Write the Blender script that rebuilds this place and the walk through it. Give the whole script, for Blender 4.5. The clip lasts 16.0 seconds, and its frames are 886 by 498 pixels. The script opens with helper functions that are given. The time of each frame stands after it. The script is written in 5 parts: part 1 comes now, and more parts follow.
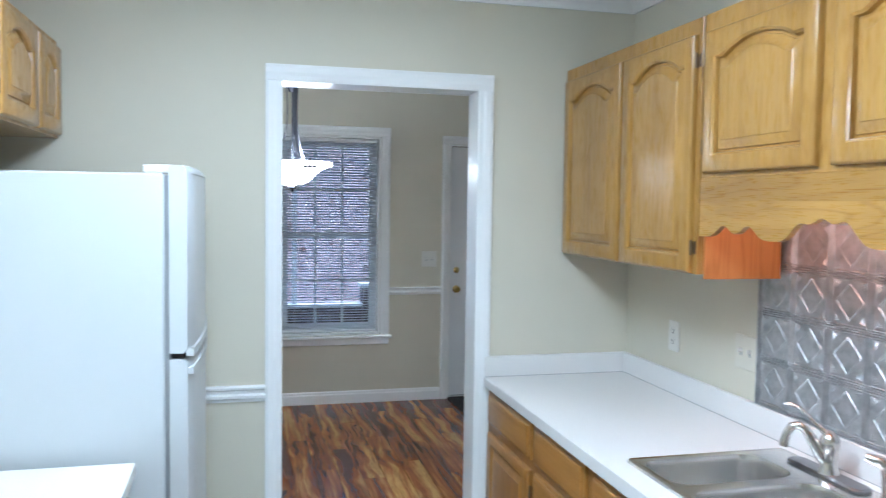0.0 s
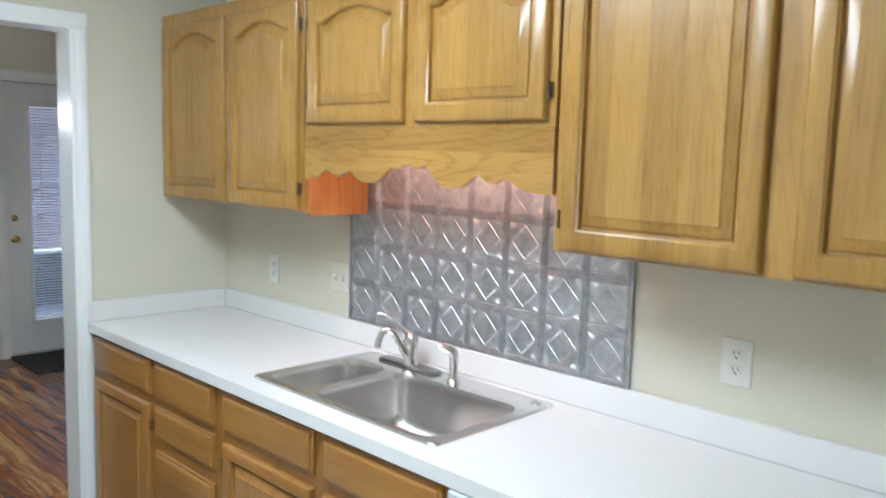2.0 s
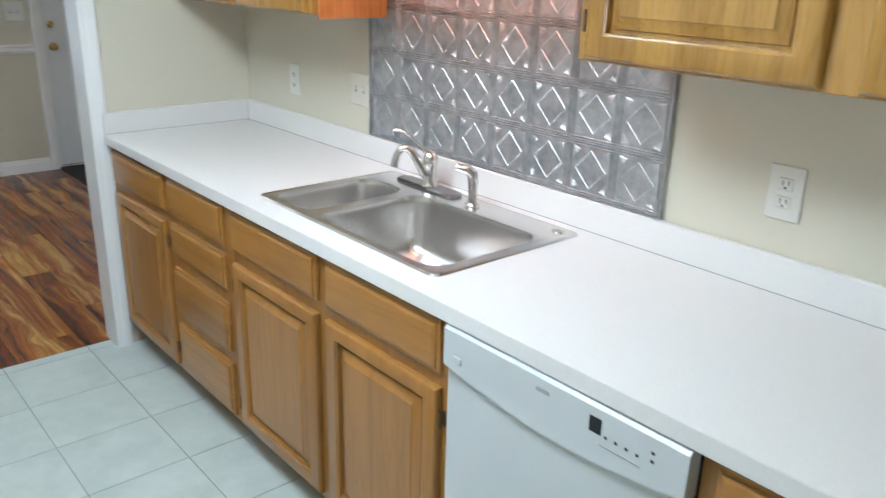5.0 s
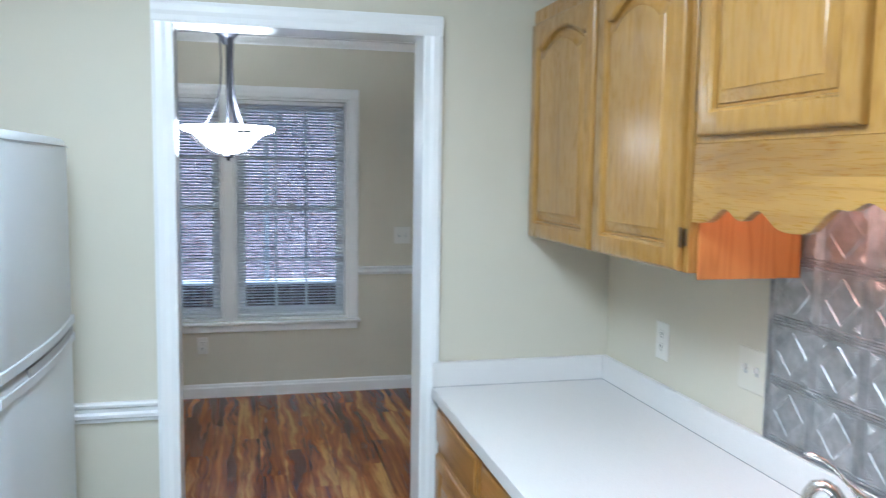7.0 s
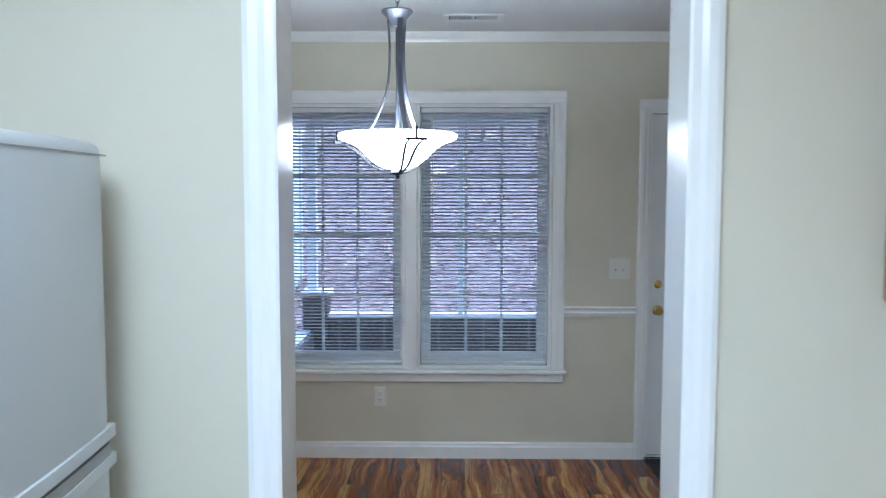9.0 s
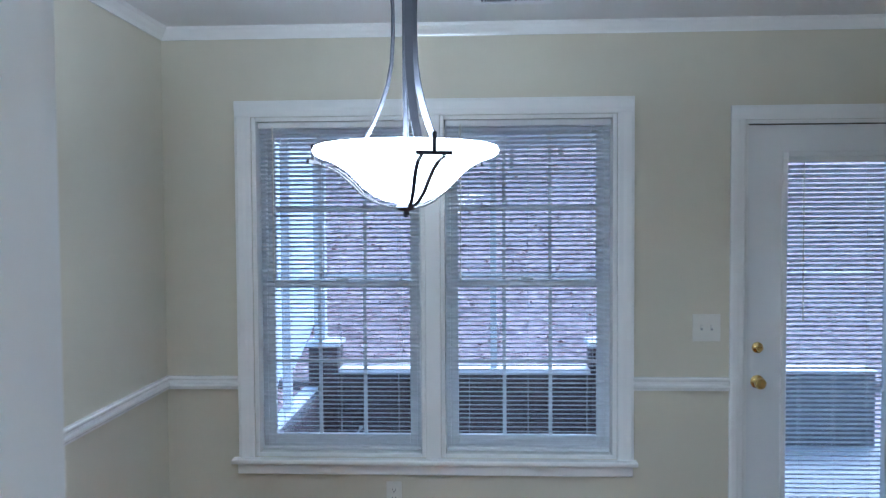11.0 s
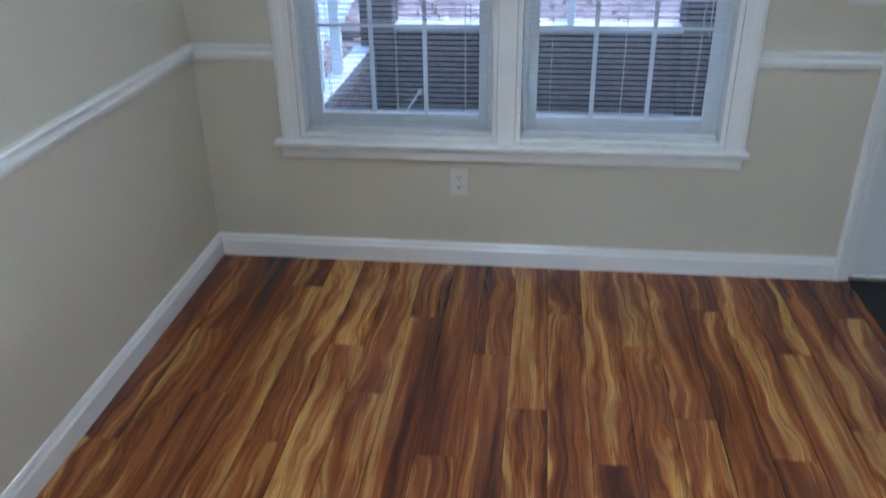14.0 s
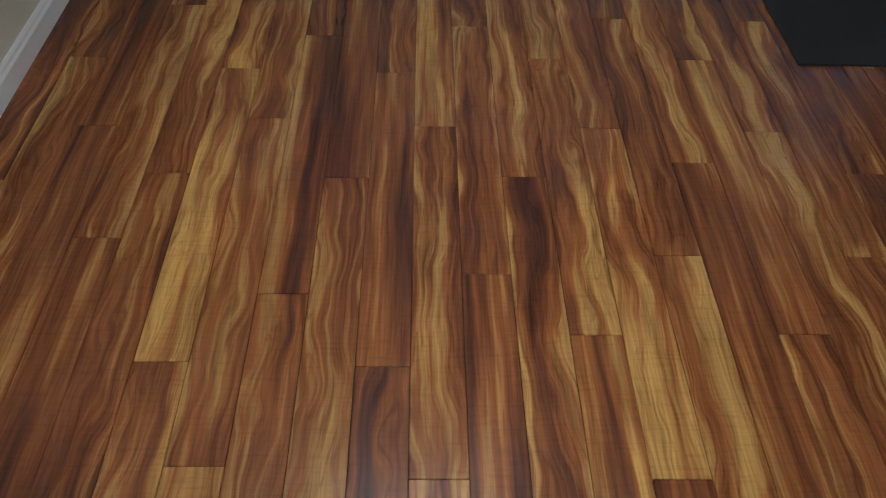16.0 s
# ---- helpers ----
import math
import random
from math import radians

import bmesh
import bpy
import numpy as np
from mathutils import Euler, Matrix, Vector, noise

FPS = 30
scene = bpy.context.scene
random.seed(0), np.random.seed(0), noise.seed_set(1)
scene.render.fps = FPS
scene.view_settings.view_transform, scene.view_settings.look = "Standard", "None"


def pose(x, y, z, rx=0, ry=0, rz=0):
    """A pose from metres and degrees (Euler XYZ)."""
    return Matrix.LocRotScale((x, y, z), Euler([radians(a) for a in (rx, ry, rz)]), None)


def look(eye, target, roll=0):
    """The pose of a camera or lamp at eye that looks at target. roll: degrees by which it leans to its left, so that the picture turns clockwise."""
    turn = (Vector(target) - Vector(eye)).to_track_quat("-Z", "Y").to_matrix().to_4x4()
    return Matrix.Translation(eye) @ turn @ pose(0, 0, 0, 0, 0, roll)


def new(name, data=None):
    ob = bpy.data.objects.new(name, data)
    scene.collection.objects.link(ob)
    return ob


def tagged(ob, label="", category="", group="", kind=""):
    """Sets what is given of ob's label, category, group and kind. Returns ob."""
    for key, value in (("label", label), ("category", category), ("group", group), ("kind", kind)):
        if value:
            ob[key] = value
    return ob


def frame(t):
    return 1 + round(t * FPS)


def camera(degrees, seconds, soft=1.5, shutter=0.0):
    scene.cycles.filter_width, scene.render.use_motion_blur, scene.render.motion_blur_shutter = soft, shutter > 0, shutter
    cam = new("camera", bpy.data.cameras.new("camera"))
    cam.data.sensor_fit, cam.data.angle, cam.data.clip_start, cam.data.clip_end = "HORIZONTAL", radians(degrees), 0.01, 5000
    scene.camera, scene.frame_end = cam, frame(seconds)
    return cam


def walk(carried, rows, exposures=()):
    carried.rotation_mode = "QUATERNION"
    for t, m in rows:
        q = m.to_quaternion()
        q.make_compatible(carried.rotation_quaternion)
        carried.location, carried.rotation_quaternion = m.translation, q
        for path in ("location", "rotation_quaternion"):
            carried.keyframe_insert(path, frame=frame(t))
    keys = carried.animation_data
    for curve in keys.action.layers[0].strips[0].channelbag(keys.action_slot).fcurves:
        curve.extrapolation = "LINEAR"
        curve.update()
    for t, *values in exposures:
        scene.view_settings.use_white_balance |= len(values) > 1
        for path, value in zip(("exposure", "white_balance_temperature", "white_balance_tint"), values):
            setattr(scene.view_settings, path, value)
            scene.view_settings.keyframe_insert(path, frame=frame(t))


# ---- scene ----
cam = camera(58.1, 16.0, soft=1.2, shutter=0.4)
PATH = [
    (0, (1.908, 0.941, 1.618), (2.391, 2.879, 1.505), 0.8),
    (0.5, (1.861, 0.856, 1.604), (2.548, 2.732, 1.504), 1.2),
    (1, (1.793, 0.801, 1.604), (2.666, 2.597, 1.505), 1.7),
    (1.5, (1.71, 0.797, 1.606), (2.885, 2.414, 1.519), 2.4),
    (2, (1.597, 0.788, 1.62), (3.015, 2.18, 1.391), 1.6),
    (2.5, (1.567, 0.778, 1.615), (3.055, 2.047, 1.194), 1.5),
    (3, (1.545, 0.774, 1.606), (3.043, 1.958, 1.012), 1.3),
    (3.2, (1.56, 0.763, 1.597), (3.048, 1.926, 0.939), 1.2),
    (5.3, (1.901, 0.892, 1.585), (3.025, 2.416, 0.942), 1.7),
    (5.5, (1.932, 0.932, 1.593), (2.961, 2.548, 1.019), 1.4),
    (6, (2.023, 1.127, 1.612), (2.877, 2.893, 1.224), 0.8),
    (6.5, (2.112, 1.294, 1.622), (2.837, 3.138, 1.35), 0.8),
    (7, (2.262, 1.47, 1.634), (2.736, 3.404, 1.443), 0.8),
    (7.5, (2.325, 1.615, 1.638), (2.556, 3.594, 1.468), 1.0),
    (8, (2.289, 1.912, 1.632), (2.47, 3.897, 1.465), 0.3),
    (8.5, (2.32, 2.195, 1.634), (2.445, 4.185, 1.474), 0.2),
    (9, (2.379, 2.529, 1.629), (2.354, 4.524, 1.484), 0.1),
    (9.2, (2.39, 2.68, 1.63), (2.343, 4.674, 1.482), 0.3),
    (11.3, (2.345, 3.735, 1.682), (2.235, 5.731, 1.638), -0.5),
    (11.5, (2.362, 3.804, 1.687), (2.233, 5.799, 1.668), -0.5),
    (12, (2.393, 3.938, 1.684), (2.162, 5.924, 1.703), -0.0),
    (12.5, (2.37, 4.029, 1.687), (2.092, 6.01, 1.651), -0.1),
    (13, (2.295, 4.126, 1.661), (2.053, 6.097, 1.425), -0.2),
    (13.5, (2.276, 4.216, 1.639), (2.057, 6.122, 1.075), -0.6),
    (14, (2.247, 4.267, 1.645), (2.026, 6.031, 0.728), -0.9),
    (14.5, (2.245, 4.282, 1.612), (2.074, 5.895, 0.442), -1.0),
    (15, (2.218, 4.3, 1.6), (2.174, 5.718, 0.19), 0.9),
    (15.5, (2.2, 4.289, 1.595), (2.241, 5.657, 0.136), 2.8),
    (16, (2.206, 4.315, 1.596), (2.265, 5.678, 0.133), 2.3),
]
walk(cam, [(t, look(eye, target, roll)) for t, eye, target, roll in PATH], exposures=[(0, 2.05, 5050, 8), (2, 2.03, 5450, 8), (3, 2.0, 5550, 8), (5.5, 2.03, 5470, 8), (7, 2.1, 5120, 8), (9, 2.15, 4950, 8), (11.5, 2.15, 4650, 8), (12.5, 2.2, 4620, 8), (14.0, 2.2, 4850, 8), (15, 2.22, 5250, 8), (16, 2.12, 5300, 8)])

# ---- world, sun, exposure ----
world = bpy.data.worlds.new("sky")
scene.world = world
world.use_nodes = True
wn = world.node_tree.nodes
sky = wn.new("ShaderNodeTexSky")
sky.sky_type, sky.sun_disc = "NISHITA", False
sky.sun_elevation, sky.sun_rotation = radians(50), radians(27)
sky.air_density, sky.dust_density = 1.4, 2.5
world.node_tree.links.new(sky.outputs[0], wn["Background"].inputs[0])
wn["Background"].inputs[1].default_value = 0.13
sun = new("sun", bpy.data.lights.new("sun", "SUN"))
sun.data.energy, sun.data.angle, sun.data.color = 0.62, radians(25), (0.72, 0.79, 1.0)
sun.matrix_basis = look((8, 22, 16.0), (2, 10, 0))


# ---- small tools ----
def part(name, bm, material, parent=None, label="", smooth=False):
    """Links a bmesh as one mesh object, under a thing or a part."""
    me = bpy.data.meshes.new(name)
    bmesh.ops.recalc_face_normals(bm, faces=bm.faces)
    if smooth:
        for f in bm.faces:
            f.smooth = True
    bm.to_mesh(me)
    bm.free()
    me.materials.append(material)
    if smooth:
        me.set_sharp_from_angle(angle=radians(40))
    ob = new(name, me)
    if parent:
        ob.parent = parent
        ob.matrix_parent_inverse = Matrix.Translation(-parent.location)
    if label:
        ob["label"] = label
    return ob


def thing(name, at, label, category, group="", kind=""):
    ob = new(name)
    ob.location = at
    ob.empty_display_size = 0.05
    return tagged(ob, label, category, group, kind)


def box(bm, lo, hi, bevel=0.0, seg=1):
    vs = [bm.verts.new((x, y, z)) for x in (lo[0], hi[0]) for y in (lo[1], hi[1]) for z in (lo[2], hi[2])]
    fs = [bm.faces.new([vs[i] for i in q]) for q in
          ((0, 1, 3, 2), (4, 6, 7, 5), (0, 4, 5, 1), (2, 3, 7, 6), (0, 2, 6, 4), (1, 5, 7, 3))]
    if bevel:
        es = {e for f in fs for e in f.edges}
        bmesh.ops.bevel(bm, geom=list(es), offset=bevel, segments=seg, profile=0.5, affect="EDGES")
    return bm


def boxed(*specs, bevel=0.0, seg=1):
    bm = bmesh.new()
    for lo, hi in specs:
        box(bm, lo, hi, bevel, seg)
    return bm


def loft(bm, loops, cap_first=False, cap_last=False, closed=True):
    rings = [[bm.verts.new(p) for p in loop] for loop in loops]
    n = len(rings[0])
    for a, b in zip(rings, rings[1:]):
        for i in range(n if closed else n - 1):
            j = (i + 1) % n
            bm.faces.new((a[i], a[j], b[j], b[i]))
    if cap_first:
        bm.faces.new(rings[0])
    if cap_last:
        bm.faces.new(rings[-1])
    return bm


def lathe(bm, centre, profile, n=32, caps=(False, False)):
    cx, cy, cz = centre
    return loft(bm, [[(cx + r * math.cos(2 * math.pi * i / n), cy + r * math.sin(2 * math.pi * i / n), cz + z)
                      for i in range(n)] for r, z in profile], *caps)


def tube(bm, path, radius, n=10, caps=True):
    """A round tube along a path; radius is one number or one for each point."""
    pts = [Vector(p) for p in path]
    radii = radius if isinstance(radius, (list, tuple)) else [radius] * len(pts)
    loops, side = [], None
    for i, p in enumerate(pts):
        d = (pts[min(i + 1, len(pts) - 1)] - pts[max(i - 1, 0)]).normalized()
        if side is None:
            side = d.cross(Vector((0.31, 0.17, 0.93))).normalized()
        side = (side - d * side.dot(d)).normalized()
        up = d.cross(side)
        loops.append([tuple(p + radii[i] * (side * math.cos(a) + up * math.sin(a)))
                      for a in [2 * math.pi * k / n for k in range(n)]])
    return loft(bm, loops, caps, caps)


def ribbon(bm, path, across, width, thick):
    """A flat strap along a path; across gives the direction of its width."""
    pts, loops = [Vector(p) for p in path], []
    for i, p in enumerate(pts):
        d = (pts[min(i + 1, len(pts) - 1)] - pts[max(i - 1, 0)]).normalized()
        w = Vector(across)
        w = (w - d * w.dot(d)).normalized()
        t = d.cross(w)
        loops.append([tuple(p + a * w * width / 2 + b * t * thick / 2) for a, b in ((-1, -1), (1, -1), (1, 1), (-1, 1))])
    return loft(bm, loops, True, True)


def plate(bm, axis, at, thick, us, vs, holes=()):
    """A slab across one axis from at to at + thick, over us x vs, with rectangular holes cut through it."""
    ul = sorted({*us, *[h[0] for h in holes], *[h[1] for h in holes]})
    vl = sorted({*vs, *[h[2] for h in holes], *[h[3] for h in holes]})

    def solid(i, j):
        if not (0 <= i < len(ul) - 1 and 0 <= j < len(vl) - 1):
            return False
        u, v = (ul[i] + ul[i + 1]) / 2, (vl[j] + vl[j + 1]) / 2
        return not any(h[0] < u < h[1] and h[2] < v < h[3] for h in holes)

    known = {}

    def vert(i, j, k):
        if (i, j, k) not in known:
            c = {"x": (at + k * thick, ul[i], vl[j]), "y": (ul[i], at + k * thick, vl[j]), "z": (ul[i], vl[j], at + k * thick)}[axis]
            known[i, j, k] = bm.verts.new(c)
        return known[i, j, k]

    for i in range(len(ul) - 1):
        for j in range(len(vl) - 1):
            if not solid(i, j):
                continue
            for k in (0, 1):
                bm.faces.new([vert(a, b, k) for a, b in ((i, j), (i + 1, j), (i + 1, j + 1), (i, j + 1))])
            for (di, dj), e in (((-1, 0), ((i, j), (i, j + 1))), ((1, 0), ((i + 1, j), (i + 1, j + 1))),
                                ((0, -1), ((i, j), (i + 1, j))), ((0, 1), ((i, j + 1), (i + 1, j + 1)))):
                if not solid(i + di, j + dj):
                    (a, b), (c, d) = e
                    bm.faces.new([vert(a, b, 0), vert(c, d, 0), vert(c, d, 1), vert(a, b, 1)])
    return bm


def moulding(bm, profile, start, end, out, up=(0, 0, 1)):
    """A straight moulding: profile points (out from the wall, up) swept from start to end."""
    o, u = Vector(out), Vector(up)
    return loft(bm, [[tuple(Vector(p) + a * o + b * u) for a, b in profile] for p in (start, end)], True, True)


# ---- materials ----
class Mat:
    """A node material with a Principled shader and a few shorthands."""

    def __init__(self, name, colour=(0.8, 0.8, 0.8), rough=0.5, metal=0.0, **more):
        self.m = bpy.data.materials.new(name)
        self.m.use_nodes = True
        self.t = self.m.node_tree
        self.b = self.t.nodes["Principled BSDF"]
        self.b.inputs["Base Color"].default_value = (*colour, 1)
        self.b.inputs["Roughness"].default_value = rough
        self.b.inputs["Metallic"].default_value = metal
        for k, v in more.items():
            self.b.inputs[k.replace("_", " ")].default_value = v

    def node(self, kind, **values):
        n = self.t.nodes.new(kind)
        for k, v in values.items():
            if k in n.inputs:
                n.inputs[k].default_value = v
        return n

    def link(self, a, b):
        self.t.links.new(a, b)

    def coords(self, scale=(1, 1, 1), shuffle=0.0):
        tc = self.node("ShaderNodeTexCoord")
        mp = self.node("ShaderNodeMapping")
        mp.inputs["Scale"].default_value = scale
        if shuffle:
            info = self.node("ShaderNodeObjectInfo")
            mul = self.node("ShaderNodeVectorMath")
            mul.operation = "MULTIPLY"
            mul.inputs[1].default_value = (shuffle, shuffle * 1.7, shuffle * 0.6)
            self.link(info.outputs["Random"], mul.inputs[0])
            add = self.node("ShaderNodeVectorMath")
            self.link(tc.outputs["Object"], add.inputs[0])
            self.link(mul.outputs[0], add.inputs[1])
            self.link(add.outputs[0], mp.inputs["Vector"])
        else:
            self.link(tc.outputs["Object"], mp.inputs["Vector"])
        return mp.outputs[0]

    def noise(self, vec, scale=5.0, detail=4.0, rough=0.55, distortion=0.0):
        n = self.node("ShaderNodeTexNoise")
        n.inputs["Scale"].default_value, n.inputs["Detail"].default_value = scale, detail
        n.inputs["Roughness"].default_value, n.inputs["Distortion"].default_value = rough, distortion
        self.link(vec, n.inputs["Vector"])
        return n.outputs["Fac"]

    def ramp(self, fac, *stops):
        n = self.node("ShaderNodeValToRGB")
        e = n.color_ramp.elements
        while len(e) < len(stops):
            e.new(0.5)
        for el, (p, c) in zip(e, stops):
            el.position, el.color = p, (*(c if isinstance(c, tuple) else (c, c, c)), 1)
        self.link(fac, n.inputs["Fac"])
        return n.outputs["Color"]

    def mix(self, fac, a, b, how="MIX"):
        n = self.node("ShaderNodeMix")
        n.data_type, n.blend_type = "RGBA", how
        for v, s in ((fac, n.inputs["Factor"]), (a, n.inputs["A"]), (b, n.inputs["B"])):
            if isinstance(v, (int, float)):
                s.default_value = v
            elif isinstance(v, tuple):
                s.default_value = (*v, 1)
            else:
                self.link(v, s)
        return n.outputs["Result"]

    def calc(self, how, *values):
        n = self.node("ShaderNodeMath")
        n.operation = how
        for v, s in zip(values, n.inputs):
            if isinstance(v, (int, float)):
                s.default_value = v
            else:
                self.link(v, s)
        return n.outputs[0]

    def colour(self, out):
        self.link(out, self.b.inputs["Base Color"])
        return self

    def rough(self, out):
        self.link(out, self.b.inputs["Roughness"])
        return self

    def bump(self, height, strength=0.2, distance=0.002):
        n = self.node("ShaderNodeBump", Strength=strength, Distance=distance)
        self.link(height, n.inputs["Height"])
        self.link(n.outputs[0], self.b.inputs["Normal"])
        return self


def painted(name, colour, rough, grain=220.0, strength=0.12, drift=0.05):
    m = Mat(name, colour, rough)
    v = m.coords()
    tone = m.ramp(m.noise(v, 1.6, 3), (0.3, tuple(c * (1 - drift) for c in colour)), (0.7, tuple(min(1, c * (1 + drift)) for c in colour)))
    m.colour(tone)
    m.rough(m.ramp(m.noise(v, 30, 3), (0.3, rough * 0.96), (0.7, min(1, rough * 1.05))))
    m.bump(m.noise(v, grain, 3), strength, 0.0015)
    return m.m


def oak(name, along, light=(0.425, 0.240, 0.055), dark=(0.25, 0.115, 0.022), rough=0.27, boards=11.0, lines=0.38):
    """Varnished oak with the grain along one axis, glued up from narrow boards, with rings, fine pores and a clear coat."""
    m = Mat(name, light, rough)
    m.b.inputs["Coat Weight"].default_value, m.b.inputs["Coat Roughness"].default_value = 0.40, 0.20
    thin = {"x": (1.3, 26, 26), "y": (26, 1.3, 26), "z": (26, 26, 1.3)}[along]
    xyz = m.node("ShaderNodeSeparateXYZ")
    m.link(m.coords((boards, boards, boards)), xyz.inputs[0])
    wn_ = m.node("ShaderNodeTexWhiteNoise")
    wn_.noise_dimensions = "1D"
    m.link(m.calc("FLOOR", xyz.outputs["Z" if along == "y" else "Y"]), wn_.inputs["W"])
    grain = m.noise(m.coords(thin), 1.2, 5, 0.55, 0.4)
    base = m.ramp(grain, (0.26, tuple(0.45 * d + 0.55 * l for d, l in zip(dark, light))), (0.50, light), (0.74, tuple(1.08 * l for l in light)))
    # growth rings: level lines of a long soft field, pushed aside board by board
    wide = {"x": (0.7, 6, 6), "y": (6, 0.7, 6), "z": (6, 6, 0.7)}[along]
    field = m.calc("MULTIPLY_ADD", wn_.outputs["Value"], 1.0 if along == "z" else 0.12, m.noise(m.coords(wide), 1.0, 2, 0.45, 0.25))
    field = m.calc("MULTIPLY_ADD", m.noise(m.coords(thin), 2.4, 2), 0.03, field)
    rings = m.ramp(m.calc("SINE", m.calc("MULTIPLY", field, 92.0)), (0.0, 1.0), (0.55, (0.985, 0.975, 0.95)), (0.86, (0.83, 0.76, 0.64)), (1.0, (0.72, 0.62, 0.48)))
    tone = m.ramp(wn_.outputs["Value"], (0.0, (0.78, 0.73, 0.63)), (0.3, (0.97, 0.95, 0.92)), (1.0, (1.08, 1.08, 1.06)))
    big = m.ramp(m.noise(m.coords(), 2.2, 2), (0.3, 0.90), (0.7, 1.05))
    wood = m.mix(1.0, m.mix(0.75, base, tone, "MULTIPLY"), big, "MULTIPLY")
    wood = m.mix(lines, wood, rings, "MULTIPLY")
    pores = m.noise(m.coords(tuple(c * 6 for c in thin)), 2.0, 3)
    m.colour(m.mix(0.14, wood, m.ramp(pores, (0.36, (0.74, 0.64, 0.5)), (0.5, 1.0)), "MULTIPLY"))
    m.rough(m.ramp(pores, (0.35, rough * 1.15), (0.6, rough)))
    m.bump(grain, 0.04, 0.0006)
    return m.m


WALL = painted("greige_wall_paint", (0.645, 0.613, 0.505), 0.62, 260, 0.10, 0.025)
TRIM = painted("white_trim_paint", (0.87, 0.88, 0.88), 0.22, 60, 0.05, 0.02)
DOOR_WHITE = painted("white_door_paint", (0.78, 0.80, 0.82), 0.35, 120, 0.06, 0.02)
VINYL = painted("white_vinyl", (0.80, 0.82, 0.84), 0.4, 90, 0.03, 0.02)
OAK = oak("oak_upright_grain", "z")
OAK_FLAT = oak("oak_level_grain", "y", lines=0.62)
# base-cabinet oak, redder, and darkened in colour for the shade lower down
OAK_BASE_SHADED = oak("oak_upright_grain_base_shaded", "z", (0.365, 0.172, 0.035), (0.22, 0.095, 0.019), 0.34, lines=0.20)
OAK_BASE_SHADED_FLAT = oak("oak_level_grain_base_shaded", "y", (0.365, 0.172, 0.035), (0.22, 0.095, 0.019), 0.34, lines=0.22)
# bare veneer; the warm lamp's orange glow is put into its colour
VENEER_GLOW = oak("veneer_lamp_glow", "z", (0.66, 0.285, 0.072), (0.47, 0.17, 0.036), 0.45, 6, 0.6)
PLASTIC = Mat("white_plastic", (0.74, 0.73, 0.68), 0.35).m
IVORY = Mat("ivory_plastic", (0.665, 0.64, 0.55), 0.4).m
SLOT = Mat("dark_slots", (0.02, 0.02, 0.02), 0.6).m
HINGE = Mat("dark_bronze_hinge", (0.14, 0.09, 0.045), 0.45, 0.6).m
# plain black, which also paints the shade in gaps, recesses and the duct
GAP = Mat("black_gap", (0.012, 0.012, 0.012), 0.7).m

m = Mat("popcorn_ceiling", (0.80, 0.81, 0.82), 0.85)
v = m.coords()
m.bump(m.noise(v, 120, 4, 0.7), 0.9, 0.006)
m.colour(m.ramp(m.noise(v, 150, 3), (0.35, (0.68, 0.69, 0.70)), (0.6, (0.83, 0.84, 0.85))))
CEILING = m.m
m = Mat("smooth_ceiling", (0.72, 0.72, 0.70), 0.8)
m.bump(m.noise(m.coords(), 90, 4), 0.06, 0.001)
SMOOTH_CEILING = m.m

m = Mat("white_laminate", (0.76, 0.76, 0.76), 0.34)
v = m.coords()
m.colour(m.ramp(m.noise(v, 260, 2), (0.35, (0.735, 0.725, 0.71)), (0.6, (0.765, 0.755, 0.74))))
m.bump(m.noise(v, 420, 2), 0.04, 0.0005)
m.rough(m.ramp(m.noise(v, 40, 3), (0.3, 0.33), (0.7, 0.38)))
LAMINATE = m.m

m = Mat("enamel_fridge", (0.575, 0.605, 0.62), 0.30)
m.bump(m.noise(m.coords(), 420, 2), 0.10, 0.0008)
ENAMEL = m.m

m = Mat("brushed_steel", (0.82, 0.81, 0.79), 0.24, 1.0)
m.colour(m.ramp(m.noise(m.coords(), 5, 3), (0.3, (0.72, 0.705, 0.69)), (0.7, (0.79, 0.78, 0.765))))
STEEL = m.m
CHROME = Mat("brushed_nickel", (0.66, 0.64, 0.61), 0.22, 1.0).m
BRASS = Mat("polished_brass", (0.62, 0.46, 0.17), 0.16, 1.0).m
m = Mat("dark_pewter", (0.085, 0.088, 0.105), 0.48, 0.85)
m.bump(m.noise(m.coords(), 140, 3), 0.08, 0.0006)
PEWTER = m.m
# the straps' metal again, darkened for the side turned from the bowl's light
PEWTER_SHADED = Mat("shaded_pewter", (0.022, 0.021, 0.026), 0.6, 0.3).m

m = Mat("stamped_tin", (0.60, 0.61, 0.63), 0.4, 0.88)
v = m.coords((1, 1, 1), 3.0)
cloud = m.noise(v, 24, 4, 0.6)
m.colour(m.ramp(cloud, (0.3, (0.34, 0.355, 0.37)), (0.7, (0.575, 0.59, 0.605))))
m.rough(m.ramp(m.noise(v, 60, 3), (0.3, 0.40), (0.7, 0.54)))
m.bump(m.noise(v, 38, 3), 0.30, 0.003)
TIN = m.m

m = Mat("frosted_glass_lit", (0.92, 0.9, 0.85), 0.4)
m.b.inputs["Emission Color"].default_value = (1.0, 0.95, 0.83, 1)
m.b.inputs["Emission Strength"].default_value = 4.5
LIT_GLASS = m.m
m = Mat("lit_diffuser", (0.9, 0.9, 0.9), 0.4)
m.b.inputs["Emission Color"].default_value = (0.97, 1.0, 0.97, 1)
m.b.inputs["Emission Strength"].default_value = 5.3
LIT_PANEL = m.m
